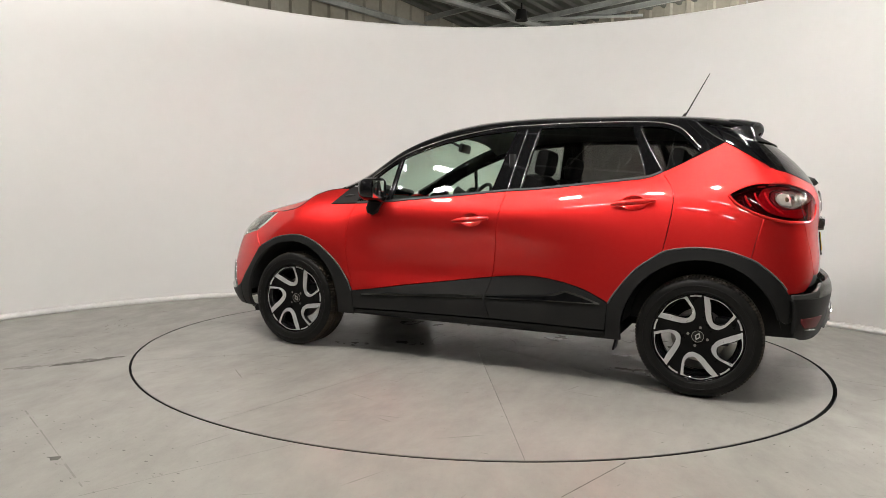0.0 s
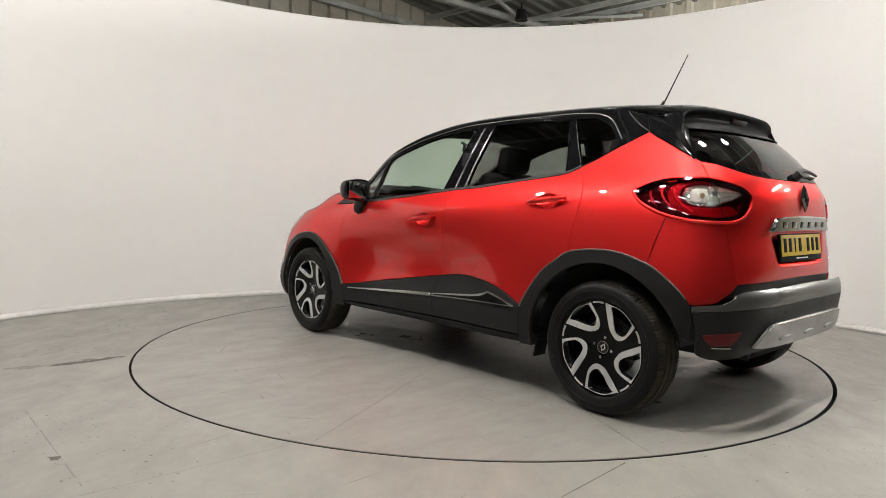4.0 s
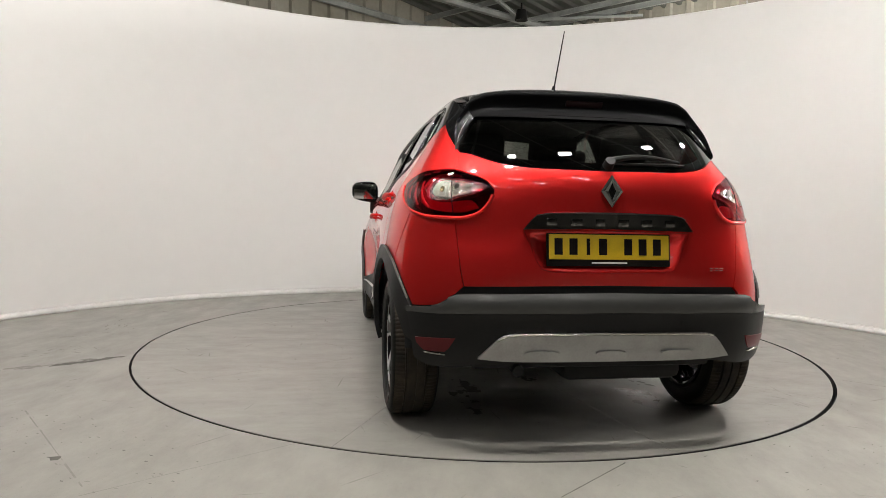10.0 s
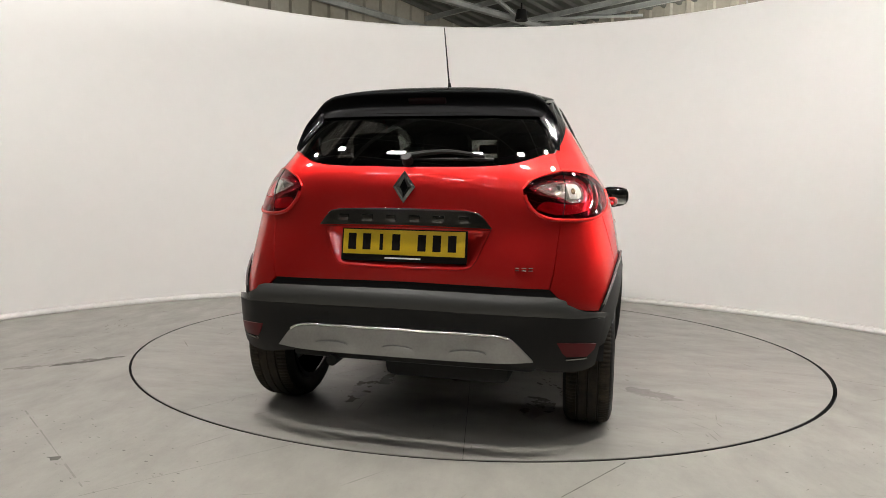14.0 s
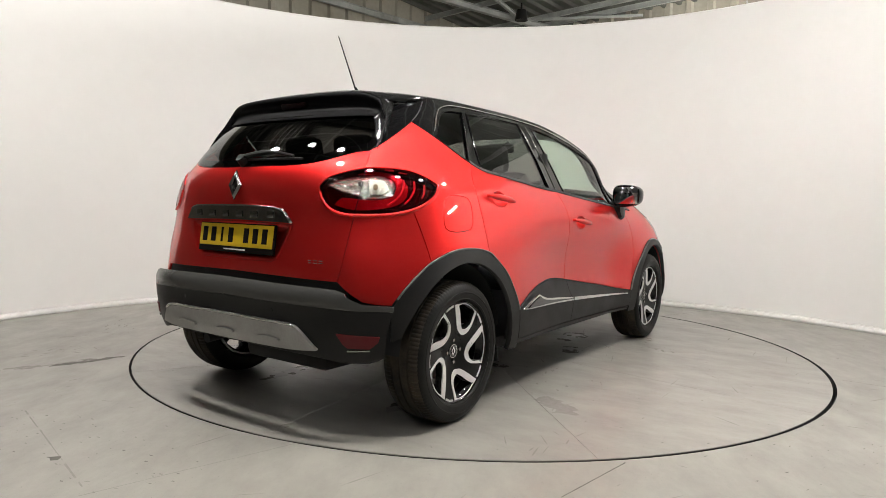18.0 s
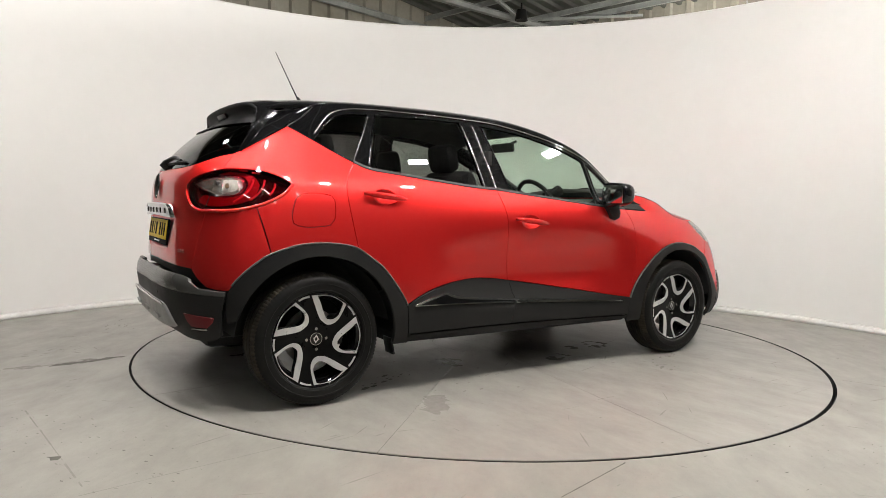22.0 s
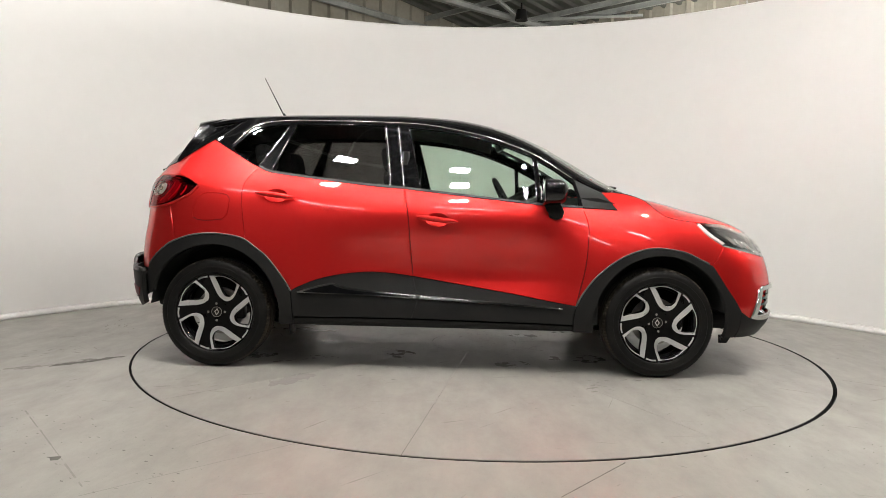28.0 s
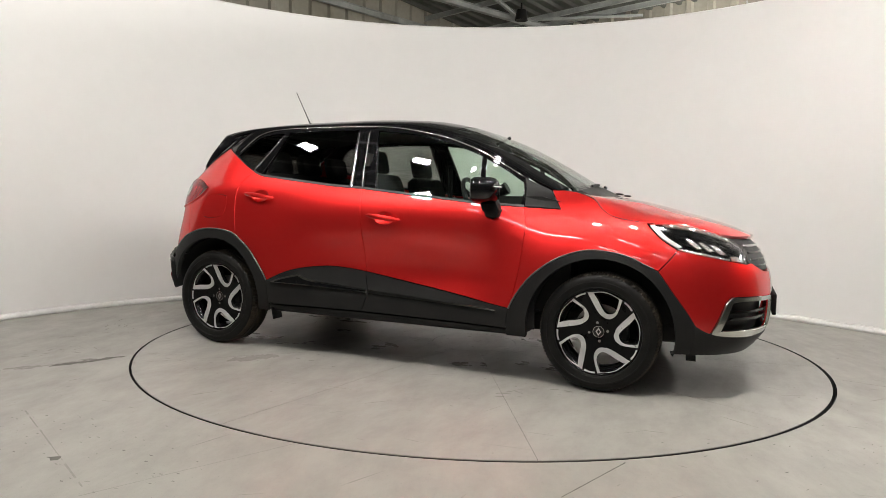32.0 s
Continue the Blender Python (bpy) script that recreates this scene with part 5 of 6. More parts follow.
for f in (False, True):
    panel("reflector", tail(0.012, True), loop_of([(-1.675, .452), (-1.812, .462)], [(-1.812, .462), (-1.79, .42), (-1.775, .404)], [(-1.775, .404), (-1.705, .402)], [(-1.705, .402), (-1.68, .43), (-1.675, .452)]), REFLEX, rear_bumper, "red bumper reflector", flip=f, step=0.03, depth=0.01, gap=0)
    panel("reflector_trim", tail(0.014, True), loop_of([(-1.705, .398), (-1.775, .394)], [(-1.775, .388), (-1.705, .392)]), BADGE, rear_bumper, "thin bright edge under the reflector", flip=f, step=0.02, depth=0.008, gap=0)
    panel("sensor", tail(0.012, True), loop_of([(-2.07 + .012 * math.cos(i * .7854), .53 + .010 * math.sin(i * .7854)) for i in range(9)]), BLACK_MATT, rear_bumper, flip=f, step=0.02, depth=0.008, gap=0)

# tail lamps: a smoked cover with a clear window, light pieces deep behind it
LAMP_LOOP = loop_of(LAMP_TOP_OUT + LAMP_LOW_OUT[1:] + LAMP_LOW_MID[1:] + LAMP_IN[1:])
WINDOW = loop_of([(-1.615, 1.080), (-1.605, 1.05), (-1.62, 1.022), (-1.66, 1.008), (-1.72, 1.008)], [(-1.72, 1.008), (-1.76, 1.026), (-1.80, 1.035), (-1.850, 1.058)], [(-1.850, 1.058), (-1.79, 1.080), (-1.72, 1.092), (-1.66, 1.095), (-1.615, 1.080)])
for f in (False, True):
    lamp = panel("tail_lamp", tail(-0.034), shrink(LAMP_LOOP, 0.004), LENS_DARK, car, "smoked red tail lamp with a clear window", flip=f, step=0.03, depth=0.01)
    cover = panel("lamp_cover", tail(0.004), LAMP_LOOP, LAMP_COVER, lamp, "smoked red outer lens", flip=f, step=0.03, depth=0.012, gap=0.003, holes=[WINDOW])
    glass = panel("clear_window", tail(0.004), WINDOW, LAMP_CLEAR, lamp, "clear part of the outer lens", flip=f, step=0.03, depth=0.002, gap=0)
    cover.visible_shadow = glass.visible_shadow = False
    bead("lamp_lip", tail(0.001), spline(LAMP_LOW_OUT + LAMP_LOW_MID[1:] + LAMP_IN[1:5]), .0075, RED, lamp, flip=f, closed=False, sides=10)["label"] = "red painted lip below the lens"
    bead("lamp_lip", tail(0.000), spline(LAMP_IN[4:] + LAMP_TOP_OUT[1:]), .0040, RED, lamp, flip=f, closed=False, sides=8)["label"] = "red painted edge above the lens"
    bead("lamp_seam", tail(0.004), [(-1.712 - .045 * i / 10, 1.131 - .194 * i / 10) for i in range(11)], .0020, BLACK_GLOSS, lamp, flip=f, closed=False)
    panel("red_light_band", tail(-0.026), loop_of([(-1.545, 1.060), (-1.555, 1.015), (-1.590, .982), (-1.66, .962), (-1.76, .956), (-1.83, .975)], [(-1.83, .975), (-1.80, 1.005), (-1.72, .998), (-1.65, 1.000), (-1.605, 1.020), (-1.592, 1.055), (-1.61, 1.090), (-1.66, 1.106), (-1.74, 1.104)],
                                          [(-1.74, 1.104), (-1.70, 1.116), (-1.63, 1.114), (-1.575, 1.100), (-1.545, 1.060)]), LENS_BAND, lamp, "deep red light band", flip=f, step=0.02, depth=0.008, gap=0)
    for u0, top, low, run in ((-1.478, 1.066, 1.012, .020), (-1.522, 1.080, .985, .052), (-1.568, 1.084, .976, .070)):
        arc = [(u0 - run * (k / 8) ** 2.2, top + (low - top) * k / 8) for k in range(9)]
        bead("light_guide", tail(-0.006), arc, .0046, LENS_RED, lamp, flip=f, closed=False)
    for u0, z0 in ((-1.545, 1.112), (-1.60, 1.122)):
        bead("light_guide", tail(-0.006), [(u0 - .012 * k, z0 + .001 * k) for k in range(4)], .0036, LENS_RED, lamp, flip=f, closed=False)
    panel("window_backing", tail(-0.024), shrink(WINDOW, -.004), REFLECTOR, lamp, "bright lamp reflector", flip=f, step=0.016, depth=0.006, gap=0)
    rev = [(-1.722, 1.083), (-1.724, 1.018), (-1.75, 1.024), (-1.79, 1.038), (-1.832, 1.056), (-1.79, 1.070)]
    panel("reversing_lens", tail(-0.014), [q for i in range(6) for q in spline([rev[i], rev[(i + 1) % 6]], .02)], LAMP_CLEAR, lamp, "clear reversing lens", flip=f, step=0.016, depth=0.008, gap=0)
    panel("bulb_ring", tail(-0.016), loop_of([(-1.640, 1.075), (-1.630, 1.05), (-1.645, 1.025), (-1.700, 1.020)], [(-1.700, 1.020), (-1.700, 1.078)], [(-1.700, 1.078), (-1.66, 1.082), (-1.640, 1.075)], step=.012), INDICATOR, lamp, "pale ribbed indicator bowl", flip=f, step=0.014, depth=0.008, gap=0)
    panel("bulb", tail(-0.010), loop_of([(-1.678 + .009 * math.cos(k * .5236), 1.052 + .012 * math.sin(k * .5236)) for k in range(13)], step=.006), LENS_AMBER, lamp, "amber bulb", flip=f, step=0.008, depth=0.006, gap=0)
    bead("lamp_fin", tail(-0.008), [(-1.735 - .011 * k, 1.020 + .0045 * k) for k in range(9)], .0028, CHROME, lamp, flip=f, closed=False)

# visor-shaped spoiler at the roof's rear edge: top, rounded lip, hollow underside down to the glass
SMOKED = material("smoked_brake_lens", (0.018, 0.004, 0.005), 0.3, spec=0.3)
VISOR_BLACK = material("visor_black", (0.0085, 0.0085, 0.009), 0.42, spec=0.03)
LIP = [(0.0, (-1.567, 0.0, 1.490)), (.30, (-1.563, .165, 1.489)), (.60, (-1.552, .325, 1.486)), (.82, (-1.530, .443, 1.476)), (.94, (-1.510, .512, 1.448)), (1.0, (-1.495, .550, 1.418))]
LIP_X, LIP_Y, LIP_Z = (curve([(k, p[i]) for k, p in LIP]) for i in range(3))
FIN_U = curve([(1.20, -1.655), (1.24, -1.646), (1.315, -1.628), (1.375, -1.622), (1.45, -1.620)])


def visor_row(root, lip, low, inner, hollow, sg):
    """One section of the visor: top, rounded lip, face down to the glass."""
    run = [root - Vector((-.05, 0, .05))]
    run += [root.lerp(lip, k / 6) + Vector((0, 0, .006 * math.sin(math.pi * k / 6) * hollow)) for k in range(7)]
    run += [lip + Vector((-.006, .001, -.006)), lip + Vector((-.006, .001, -.016)), lip + Vector((.004, -.002, -.026))]
    foot = run[-1]
    run += [foot.lerp(low, k) + Vector((.058 * hollow * math.sin(math.pi * k), 0, .010 * hollow * math.sin(math.pi * k))) for k in (.25, .5, .75, 1.0)]
    run.append(inner)
    return [(p.x, sg * p.y, p.z) for p in run]


def fin_row(k, sg):
    """The visor's end, running down beside the glass."""
    z = 1.412 - .172 * k
    u = FIN_U(z)
    lip = skin(u - .004, z, .020) + Vector((-.006, .062 - .066 * k, 0))
    return visor_row(skin(u + .085 * (1 - .92 * k), z + .012 * (1 - k), .012 - .008 * k), lip, skin(u - .030, z - .030 + .026 * k, .000), skin(u - .01, z - .03 + .02 * k, -.03), 0, sg)


def blend(a, b, n):
    """n sections between two others."""
    return [[tuple(p + (q - p) * (i / (n + 1)) ** 1.3 for p, q in zip(u, v)) for u, v in zip(a, b)] for i in range(1, n + 1)]


wing = []
for i in range(49):
    v = (-1 + i / 24) * .94
    a, sg = abs(v), -1 if v < 0 else 1
    low = glass_tail(.004)(-2.35 + .742 * a, 1.366 + .010 * a ** 3)
    wing.append(visor_row(roof_map(-1.395, a * .985) + Vector((0, 0, .003)), Vector((LIP_X(a), LIP_Y(a), LIP_Z(a))), low, low + Vector((.06, -.01, -.01)), 1 - a ** 4, sg))
sections = [fin_row(1 - i * .11, -1) for i in range(8)] + blend(fin_row(.23, -1), wing[0], 6) + wing + blend(wing[-1], fin_row(.23, 1), 6) + [fin_row(.23 + i * .11, 1) for i in range(8)]
verts, faces, run, SP_N = [q for row in sections for q in row], [], sections[0], len(sections) - 1
m = len(run)
for i in range(SP_N):
    for j in range(m - 1):
        faces.append((i * m + j, i * m + j + 1, (i + 1) * m + j + 1, (i + 1) * m + j))
bm = bmesh.new()
tmp = bpy.data.meshes.new("spoiler_form")
tmp.from_pydata(verts, [], faces)
bm.from_mesh(tmp)
bpy.data.meshes.remove(tmp)
spoiler = part("spoiler", bm, ROOF_BLACK, car, "gloss black visor-shaped roof spoiler", smooth=75)
spoiler.data.materials.append(VISOR_BLACK)      # the satin underside, between the fins
for i, p in enumerate(spoiler.data.polygons):
    if 12 <= i // (m - 1) < SP_N - 12 and i % (m - 1) >= 7:
        p.material_index = 1
m = pose(-1.550, 0, 1.446, 0, 60, 0)
bm = bmesh.new()
box(bm, m, (.028, .170, .014), .004)
part("brake_light", bm, SMOKED, spoiler, "dark red high brake light")
for f in (False, True):
    bead("blade_edge", side(0.011), spline([(-1.623, 1.400), (-1.624, 1.37), (-1.630, 1.315), (-1.648, 1.240)]), .0036, CHROME, car, flip=f, closed=False)["label"] = "bright edge beside the rear window"
    bead("pillar_joint", side(-0.001), spline([(-1.438, 1.358), (-1.36, 1.405), (-1.29, 1.455), (-1.25, 1.487)]), .0030, SEAL, car, flip=f, closed=False)
    for run in ([(-1.078, 1.200), (-1.0, 1.325), (-.926, 1.462)], [(-.282, 1.092), (-.307, 1.28), (-.337, 1.466)], [(-.203, 1.082), (-.232, 1.28), (-.262, 1.478)]):
        bead("pillar_line", side(0.000), spline(run), .0026, BEZEL, car, flip=f, closed=False)["label"] = "thin bright line on the window pillar"

# aerial
aerial = empty("aerial", car)
bm = bmesh.new()
tube(bm, (-1.080, 0, 1.535), (-1.120, 0, 1.600), .018, .007, 12)
part("aerial_foot", bm, BLACK_MATT, aerial)
bm = bmesh.new()
tube(bm, (-1.110, 0, 1.572), (-1.252, 0, 1.842), .0045, .0024, 8)
part("aerial_mast", bm, BLACK_MATT, aerial)

# door handles and mirrors
for doors, at in ((rear_doors, HANDLE_R), (front_doors, HANDLE_F)):
    for i, f in enumerate((False, True)):
        panel("handle_cup", hollow_map(at), hollow_loop(at), RED, doors[i], "red hollow behind the handle", flip=f, step=0.012, depth=0.004, gap=-0.0005)
        bm = bmesh.new()
        rows = []
        for k in range(19):
            t = -1 + 2 * k / 18
            c = skin(at[0] + .120 * t, at[1] + .004 - .013 * t, .020 + .012 * (1 - t * t))
            h, d = .004 + .0125 * (1 - abs(t) ** 3), .003 + .009 * (1 - t ** 4)
            rows.append([bm.verts.new((c.x, (c.y + d * math.cos(a)) * (-1 if f else 1), c.z + h * math.sin(a))) for a in [j * math.pi / 5 for j in range(10)]])
        for p, q in zip(rows, rows[1:]):
            for j in range(10):
                bm.faces.new((p[j], p[(j + 1) % 10], q[(j + 1) % 10], q[j]))
        bm.faces.new(rows[0]), bm.faces.new(rows[-1])
        for e in (-.105, .095):
            c0, c1 = skin(at[0] + e, at[1] + .004 - .013 * e / .12, -.006), skin(at[0] + e, at[1] + .004 - .013 * e / .12, .022)
            sg = -1 if f else 1
            tube(bm, (c0.x, c0.y * sg, c0.z), (c1.x, c1.y * sg, c1.z), .010, .008, 8)
        part("handle", bm, RED, doors[i], "red pull handle", smooth=60)
for s in (1, -1):
    owner = front_doors[0 if s > 0 else 1]
    bm = bmesh.new()
    bmesh.ops.create_uvsphere(bm, u_segments=24, v_segments=16, radius=1)
    for v in bm.verts:
        x, y, z = v.co
        k = 3.2
        r = (abs(x) ** k + abs(y) ** k + abs(z) ** k) ** (-1 / k)
        x, y, z = x * r, y * r, z * r
        back = x < -0.35
        v.co = (0.645 + 0.100 * (max(x, -0.42) * (1 - 0.18 * abs(y))), s * (0.872 + 0.098 * y), 1.074 + 0.074 * z * (1 - 0.12 * y) + 0.004 * y)
    mirror = part("door_mirror", bm, BLACK_GLOSS, owner, "gloss black door mirror", smooth=60)
    bm = bmesh.new()
    box(bm, pose(.6045, s * .874, 1.075, 0, 0, 0), (.004, .160, .112), .0015)
    part("mirror_glass", bm, material("mirror_silver", (.85, .86, .86), .02, 1.0) if s > 0 else bpy.data.materials["mirror_silver"], mirror, "mirror glass")
    bm = bmesh.new()
    prism(bm, [(.60, 1.035), (.70, 1.035), (.735, .96), (.725, .925), (.69, .912), (.650, .925), (.640, .97)], Matrix(((1, 0, 0, 0), (0, 0, s, s * .765), (0, 1, 0, 0), (0, 0, 0, 1))), .065, .012)
    part("mirror_arm", bm, BLACK_MATT, mirror, "black mirror arm")
    bm = bmesh.new()
    box(bm, pose(.741, s * .885, 1.092, 0, 0, 0), (.010, .11, .007), .002)
    part("indicator", bm, LENS_CLEAR, mirror, "slim indicator")

# ---------------------------------------------------------------- underbody and cabin
bm = bmesh.new()
box(bm, pose(0, 0, .285), (1.75, 1.53, .07), .02)
box(bm, pose(1.33, 0, .30), (1.1, 1.06, .10), .02)
box(bm, pose(-1.40, 0, .36), (.75, 1.06, .10), .02)
part("floor_pan", bm, DARK, car, "dark underbody")
bm = bmesh.new()
tube(bm, (-1.303, -.62, .27), (-1.303, .62, .27), .045, .045, 14)
part("rear_axle", bm, DARK, car, "dark rear axle beam")
bm = bmesh.new()
tube(bm, (-1.56, .34, .325), (-1.80, .338, .305), .026, .024, 14)
tube(bm, (.2, .2, .25), (-1.56, .34, .325), .022, .022, 10)
part("exhaust", bm, DARK, car, "dull steel exhaust pipe")
bm = bmesh.new()
box(bm, pose(-1.60, -.15, .30), (.28, .55, .12), .04)
part("silencer", bm, DARK, car, "dull steel silencer box")


def liner(cx):
    """A half drum over a wheel."""
    bm2 = bmesh.new()
    n, rows = 20, []
    for i in range(n + 1):
        a = math.pi * (0.95 - 0.92 * i / n)
        rows.append([bm2.verts.new((cx + .396 * math.cos(a), y, .325 + .402 * math.sin(a))) for y in (.54, .80)])
    for p, q in zip(rows, rows[1:]):
        bm2.faces.new((p[0], p[1], q[1], q[0]))
    bm2.faces.new([r[0] for r in rows])
    return bm2


for cx in (1.303, -1.303):
    for s in (1, -1):
        ob = part("arch_liner", liner(cx), DARK, car, "dark wheel arch liner")
        if s < 0:
            ob.rotation_euler = (0, 0, math.pi)
            ob.location = (2 * cx, 0, 0)
for s in (1, -1):
    for u in (-.90,):
        bm = bmesh.new()
        box(bm, pose(u + .03, s * .73, .240, 0, -12, 0), (.012, .09, .09), .003)
        part("mud_flap", bm, BLACK_MATT, car, "small black mud flap")

# inner shell: door linings, tail lining, roof lining
pair("door_lining", side(-0.05), loop_of([(-1.10, 1.10), (-.6, 1.085), (-.2, 1.055), (.35, 1.0), (.95, .965)], [(.95, .965), (.95, .30)], [(.95, .30), (-.83, .30)], [(-.83, .30), (-.85, .50), (-1.0, .72), (-1.10, .80), (-1.10, 1.10)]), DARK, label="dark door lining", step=0.08, depth=0.02)
panel("tail_lining", tail(-0.06), loop_of(both_tail([(-1.25, 1.17), (-1.6, 1.18), (-2.0, 1.10), (-2.35, 1.09)]), [(-3.45, 1.17), (-3.45, .80)], [(-3.45, .80), (-3.1, .68), (-3.0, .40)], [(-3.0, .40), (-1.7, .40)], [(-1.7, .40), (-1.6, .68), (-1.25, .80)], [(-1.25, .80), (-1.25, 1.17)]), DARK, car, "dark lining of the boot", step=0.08, depth=0.01)
panel("roof_lining", lambda x, v: roof_map(x, v) - Vector((0, 0, .035)), strip_loop(-1.50, .36, .97), LINING, car, "grey fabric roof lining", step=0.09, depth=0.004, core=(0, 0, 3.0))
bm = bmesh.new()
box(bm, pose(-1.42, 0, 1.06), (.62, 1.22, .03), .012)
part("parcel_shelf", bm, FABRIC, car, "dark parcel shelf")
bm = bmesh.new()
prism(bm, [(1.12, 1.00), (.95, 1.045), (.62, 1.045), (.52, .99), (.50, .86), (.58, .62), (.70, .40), (1.12, .40)], Matrix(((1, 0, 0, 0), (0, 0, 1, -.70), (0, 1, 0, 0), (0, 0, 0, 1))), 1.40, .02)
part("dashboard", bm, BLACK_MATT, car, "black dashboard")
bm = bmesh.new()
prism(bm, [(.98, .30), (.98, 1.03), (1.5, .88), (1.95, .72), (1.95, .30)], Matrix(((1, 0, 0, 0), (0, 0, 1, -.52), (0, 1, 0, 0), (0, 0, 0, 1))), 1.04)
part("engine_bay", bm, DARK, car, "dark engine bay filling")
# steering wheel on the right, rear-view mirror
bm = bmesh.new()
m = pose(.43, -.36, 1.00, 0, 62, 0)
for i in range(32):
    a, b = 2 * math.pi * i / 32, 2 * math.pi * (i + 1) / 32
    tube(bm, m @ Vector((.175 * math.cos(a), .175 * math.sin(a), 0)), m @ Vector((.175 * math.cos(b), .175 * math.sin(b), 0)), .015, .015, 8)
for a in (0, 2.2, 4.08):
    tube(bm, m @ Vector((0, 0, 0)), m @ Vector((.175 * math.cos(a), .175 * math.sin(a), 0)), .018, .014, 6)
tube(bm, m @ Vector((0, 0, .02)), m @ Vector((0, 0, -.03)), .06, .06, 16)
tube(bm, m @ Vector((0, 0, 0)), m @ Vector((0, 0, .22)), .03, .04, 10)
part("steering_wheel", bm, BLACK_MATT, car, "black three-spoke steering wheel")
bm = bmesh.new()
box(bm, pose(.40, 0, 1.40, 0, -12, 6), (.03, .22, .065), .012)
tube(bm, (.42, 0, 1.41), (.52, 0, 1.455), .010, .010, 8)
part("inside_mirror", bm, BLACK_MATT, car, "black rear-view mirror")


def seat(x, y, wide, label, rests=(0,)):
    s = empty("seat", car)
    s["label"] = label
    bm2 = bmesh.new()
    box(bm2, pose(x + .02, y, .60, 0, -8, 0), (.50, wide, .16), .05)
    part("cushion", bm2, FABRIC, s)
    bm2 = bmesh.new()
    box(bm2, pose(x - .29, y, .90, 0, -18, 0), (.13, wide - .02, .60), .055)
    part("backrest", bm2, FABRIC, s)
    for d in rests:
        bm2 = bmesh.new()
        box(bm2, pose(x - .405, y + d, 1.265, 0, -12, 0), (.09, .25, .17), .04)
        for o in (-.05, .05):
            tube(bm2, (x - .36, y + d + o, 1.12), (x - .40, y + d + o, 1.25), .007, .007, 6)
        part("headrest", bm2, FABRIC, s)


seat(.08, .36, .50, "dark fabric front seat")
seat(.08, -.36, .50, "dark fabric front seat")
seat(-.72, 0, 1.20, "dark fabric rear bench with headrests", (-.38, 0, .38))
for s in (1, -1):
    bm = bmesh.new()
    tube(bm, (-.20, s * .66, 1.30), (-.22, s * .69, .75), .022, .022, 6)
    part("seat_belt", bm, BLACK_MATT, car, "dark seat belt")

# ---------------------------------------------------------------- wheels
RIM_R, TYRE_R = .229, .322
wheel = empty("wheel", car, (1.303, 0.735, TYRE_R))
wheel["label"] = "five-spoke black and cut silver alloy wheel"


def dish(r):
    return .083 - .040 * max(0, 1 - r / RIM_R) ** 1.4


def face_map(off):
    # u runs towards the viewer's right, so against the car's x on this side
    return lambda u, z: Vector((-u, dish(math.hypot(u, z)) + off, z))


def polar(r, a):
    return (RIM_R * r * math.cos(radians(a)), RIM_R * r * math.sin(radians(a)))


bm = bmesh.new()
prof = [(.222, -.10), (.205, -.095), (.195, -.03), (.192, .03), (.205, .060), (.218, .078), (.229, .084), (.233, .080), (.231, .070), (.222, .060), (.205, .02), (.208, -.06), (.228, -.10)]
lathe(bm, prof, 72)
part("rim", bm, BLACK_GLOSS, wheel, "black alloy rim")
petals, windows = [], []
for i in range(5):
    a = 56 + 72 * i
    petals.append(loop_of([polar(.962, a), polar(.75, a - 5), polar(.59, a - 9), polar(.45, a - 7), polar(.375, a + 4), polar(.385, a + 20), polar(.445, a + 33), polar(.62, a + 43), polar(.965, a + 50)],
                          [polar(.965, a + 50), polar(.970, a + 25), polar(.962, a)], step=0.008))
    windows.append(loop_of([polar(.925, a + 3.5), polar(.76, a - .5), polar(.645, a - 3), polar(.545, a - 1), polar(.480, a + 8), polar(.485, a + 17), polar(.60, a + 29), polar(.76, a + 36), polar(.925, a + 42)],
                           [polar(.925, a + 42), polar(.948, a + 33), polar(.952, a + 22), polar(.946, a + 10), polar(.925, a + 3.5)], step=0.008))
panel("spokes", face_map(0), loop_of([polar(.975, -i * 7.5) for i in range(49)], step=0.012), SPOKE_BLACK, wheel, "gloss black spokes", holes=windows, step=0.02, depth=0.035, gap=0, core=(0, -1, 0))
for p, w in zip(petals, windows):
    panel("cut_face", face_map(.003), p, ALLOY, wheel, "bright cut silver spoke edge", holes=[w], step=0.015, depth=0.006, gap=0, core=(0, -1, 0))
for i in range(5):
    a = 56 + 72 * i
    panel("rim_arc", face_map(.003), loop_of([polar(.972, a + 53), polar(.975, a + 61), polar(.972, a + 68)], [polar(.935, a + 68), polar(.94, a + 61), polar(.93, a + 53)], step=0.01), ALLOY, wheel, "bright cut rim arc", step=0.015, depth=0.006, gap=0, core=(0, -1, 0))
bm = bmesh.new()
tube(bm, (0, .035, 0), (0, .056, 0), .031, .029, 24)
cap = part("centre_cap", bm, BLACK_GLOSS, wheel, "black centre cap")
bm = bmesh.new()
rows = []
for s in (1.0, .55):
    rows.append([bm.verts.new((x * s, .0575, z * s)) for x, z in ((0, -.022), (.015, 0), (0, .022), (-.015, 0))])
for i in range(4):
    bm.faces.new((rows[0][i], rows[0][(i + 1) % 4], rows[1][(i + 1) % 4], rows[1][i]))
part("cap_badge", bm, CHROME, cap)
bm = bmesh.new()
lathe(bm, [(.0275, .0555), (.0285, .0580), (.0310, .0580), (.0320, .0540)], 32)
part("cap_ring", bm, BEZEL, cap, "thin bright ring round the cap")
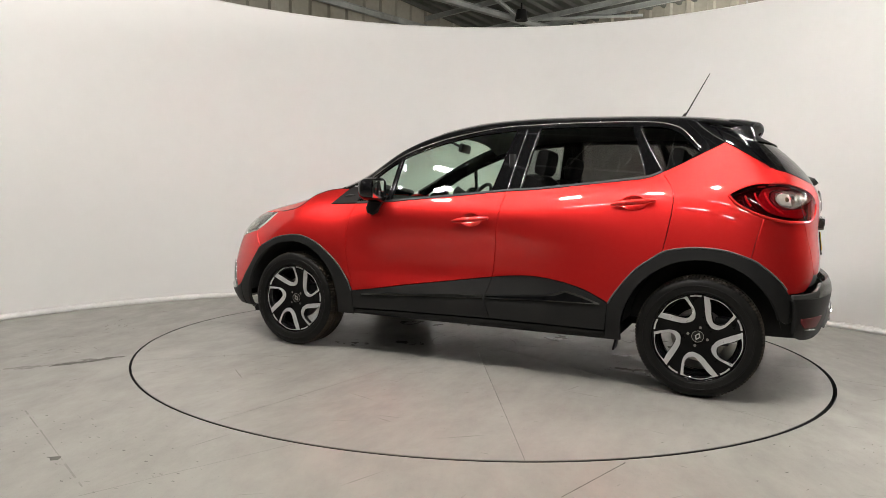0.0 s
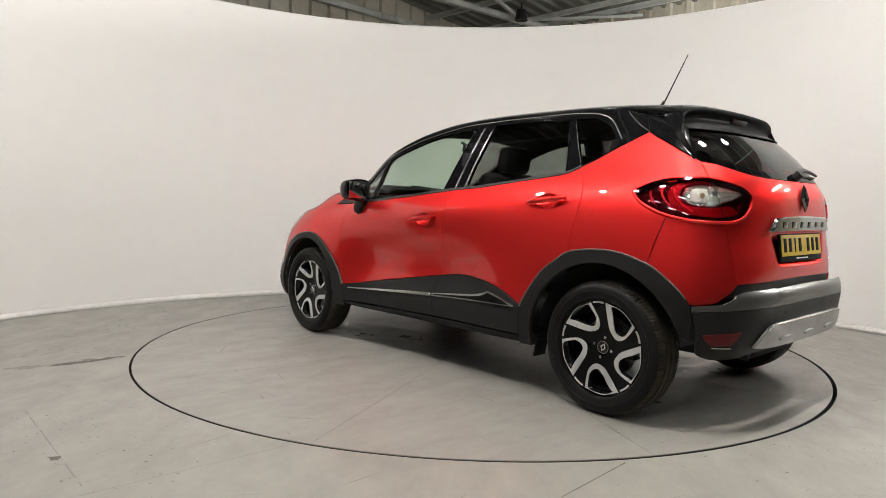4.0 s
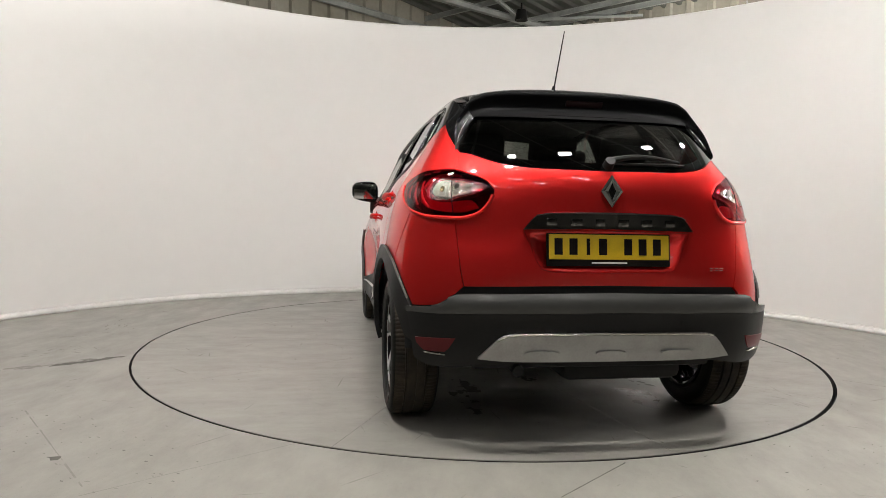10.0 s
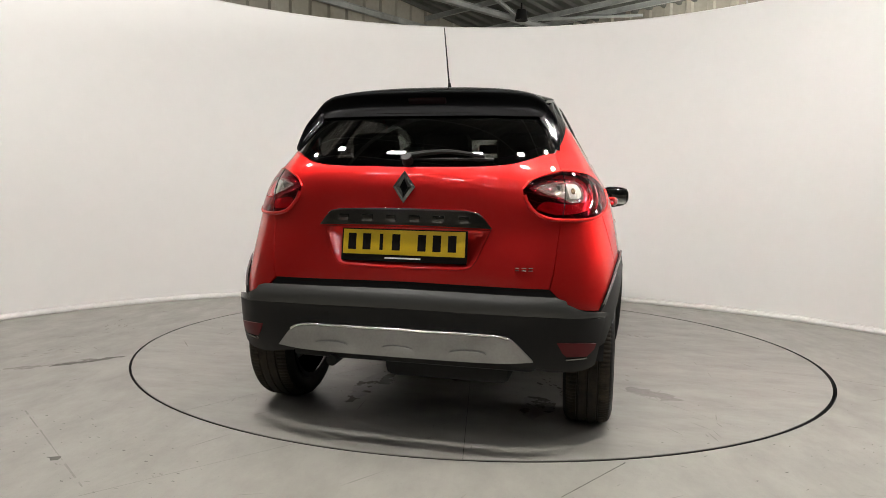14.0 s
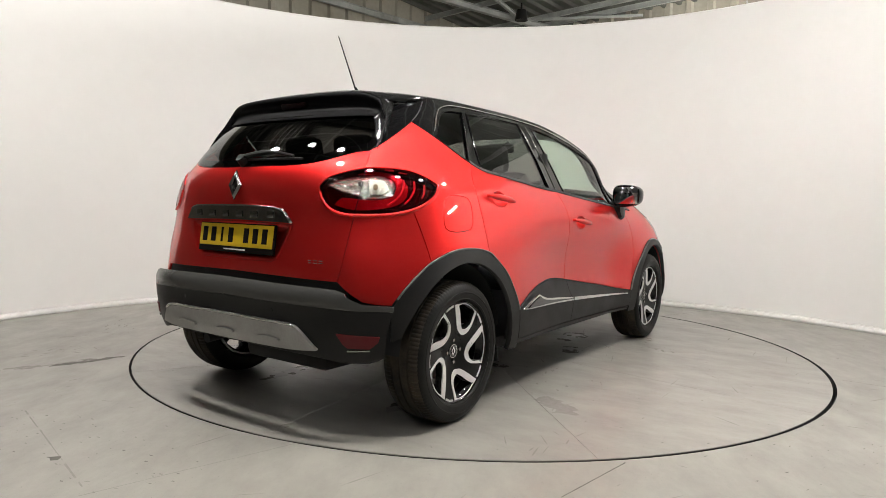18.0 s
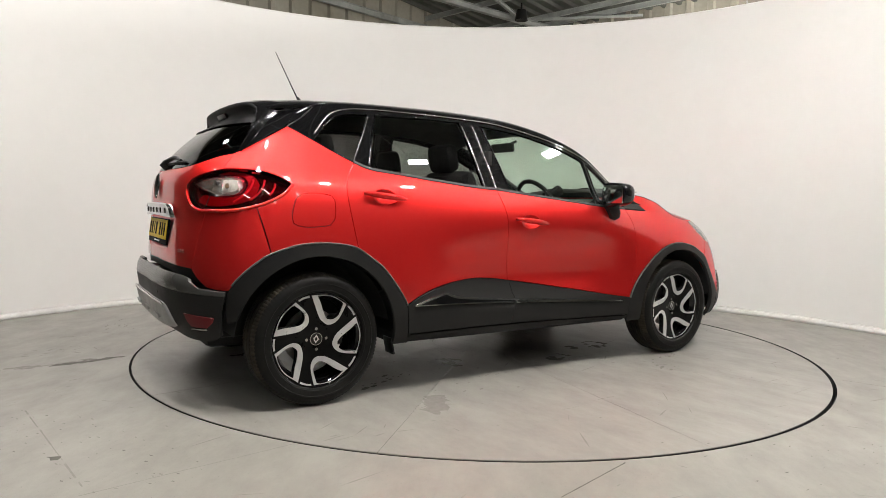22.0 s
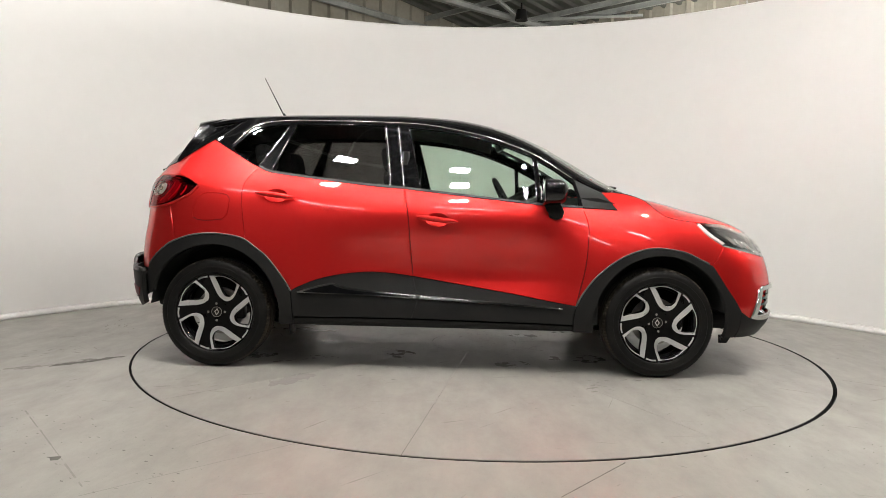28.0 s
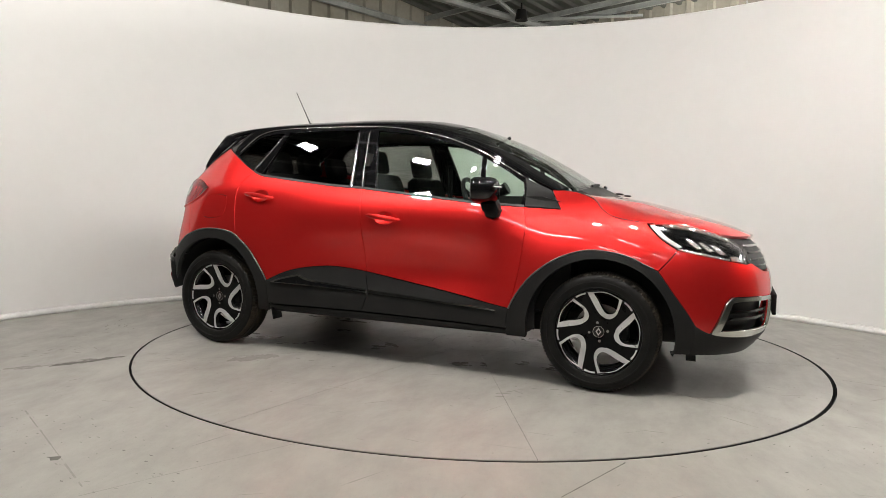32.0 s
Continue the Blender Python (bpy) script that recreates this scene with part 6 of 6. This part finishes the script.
for i in range(4):
    a = radians(82 + 90 * i)
    bm = bmesh.new()
    tube(bm, (.050 * math.cos(a), .040, .050 * math.sin(a)), (.050 * math.cos(a), .060, .050 * math.sin(a)), .009, .008, 6)
    part("wheel_bolt", bm, CHROME_DARK, wheel)
bm = bmesh.new()
tube(bm, (0, -.02, 0), (0, .0, 0), .140, .140, 40)
tube(bm, (0, -.02, 0), (0, .045, 0), .065, .06, 24)
part("brake_disc", bm, DISC_STEEL, wheel, "steel brake disc")
bm = bmesh.new()
box(bm, pose(-.115, -.005, .03), (.075, .07, .15), .012)
part("brake_caliper", bm, BLACK_MATT, wheel, "dark brake caliper")
# tyre with ribs across its shoulders
side_prof = [(.231, .088), (.236, .098), (.262, .106), (.285, .105), (.303, .098), (.312, .090)]
tread = [(.3155, .083), (.3205, .072), (.3215, .048), (.314, .046), (.314, .040), (.322, .038), (.322, .004), (.314, .003), (.314, -.003), (.322, -.004), (.322, -.038), (.314, -.040), (.314, -.046), (.3215, -.048), (.3205, -.072), (.3155, -.083)]
prof = side_prof + tread + [(r, -y) for r, y in side_prof[::-1]]
bm = bmesh.new()
n, m = 324, len(prof)
rings = []
for i in range(n):
    a = 2 * math.pi * i / n
    cut = .0045 if i % 3 == 0 else 0
    ring = []
    for j, (r, y) in enumerate(prof):
        shoulder = abs(y) > .045 and r > .311
        r2 = r - (cut if shoulder else 0)
        zz = r2 * math.sin(a)
        zz = max(zz, -TYRE_R + .002)
        ring.append(bm.verts.new((r2 * math.cos(a), y, zz)))
    rings.append(ring)
for i in range(n):
    p, q = rings[i], rings[(i + 1) % n]
    for j in range(m - 1):
        bm.faces.new((p[j], p[j + 1], q[j + 1], q[j])).material_index = 1 if 4 < j < m - 6 else 0
part("tyre", bm, [RUBBER, TREAD], wheel, "black rubber tyre with a worn tread", smooth=35)
bm = bmesh.new()
lathe(bm, [(.268, .1055), (.270, .1075), (.274, .1075), (.276, .1055)], 72)
lathe(bm, [(.240, .100), (.243, .102), (.246, .101)], 72)
part("sidewall_rib", bm, RUBBER, wheel)
wheels = [(wheel, 34)]
for x, s, turn in ((1.303, -1, 0), (-1.303, 1, -22), (-1.303, -1, -7)):
    w = copy_thing(wheel, Matrix.Translation((x, s * (.735 if x > 0 else .740), TYRE_R)) @ (Matrix.Rotation(math.pi, 4, "Z") if s < 0 else Matrix()))
    wheels.append((w, turn))
for w, turn in wheels:
    for ch in w.children:
        if not ch.name.startswith(("tyre", "brake_caliper")):
            ch.rotation_euler = (0, radians(turn), 0)


# ---------------------------------------------------------------- what moves
def motions():
    rows_car, rows_table = [], []
    for i in range(65):
        t = i * 0.5
        turn = Matrix.Rotation(radians(heading(t)), 4, "Z")
        rows_car.append((t, turn @ Matrix.Translation(CAR_AT)))
        rows_table.append((t, turn))
    walk(car, rows_car)
    walk(turntable, rows_table)


motions()
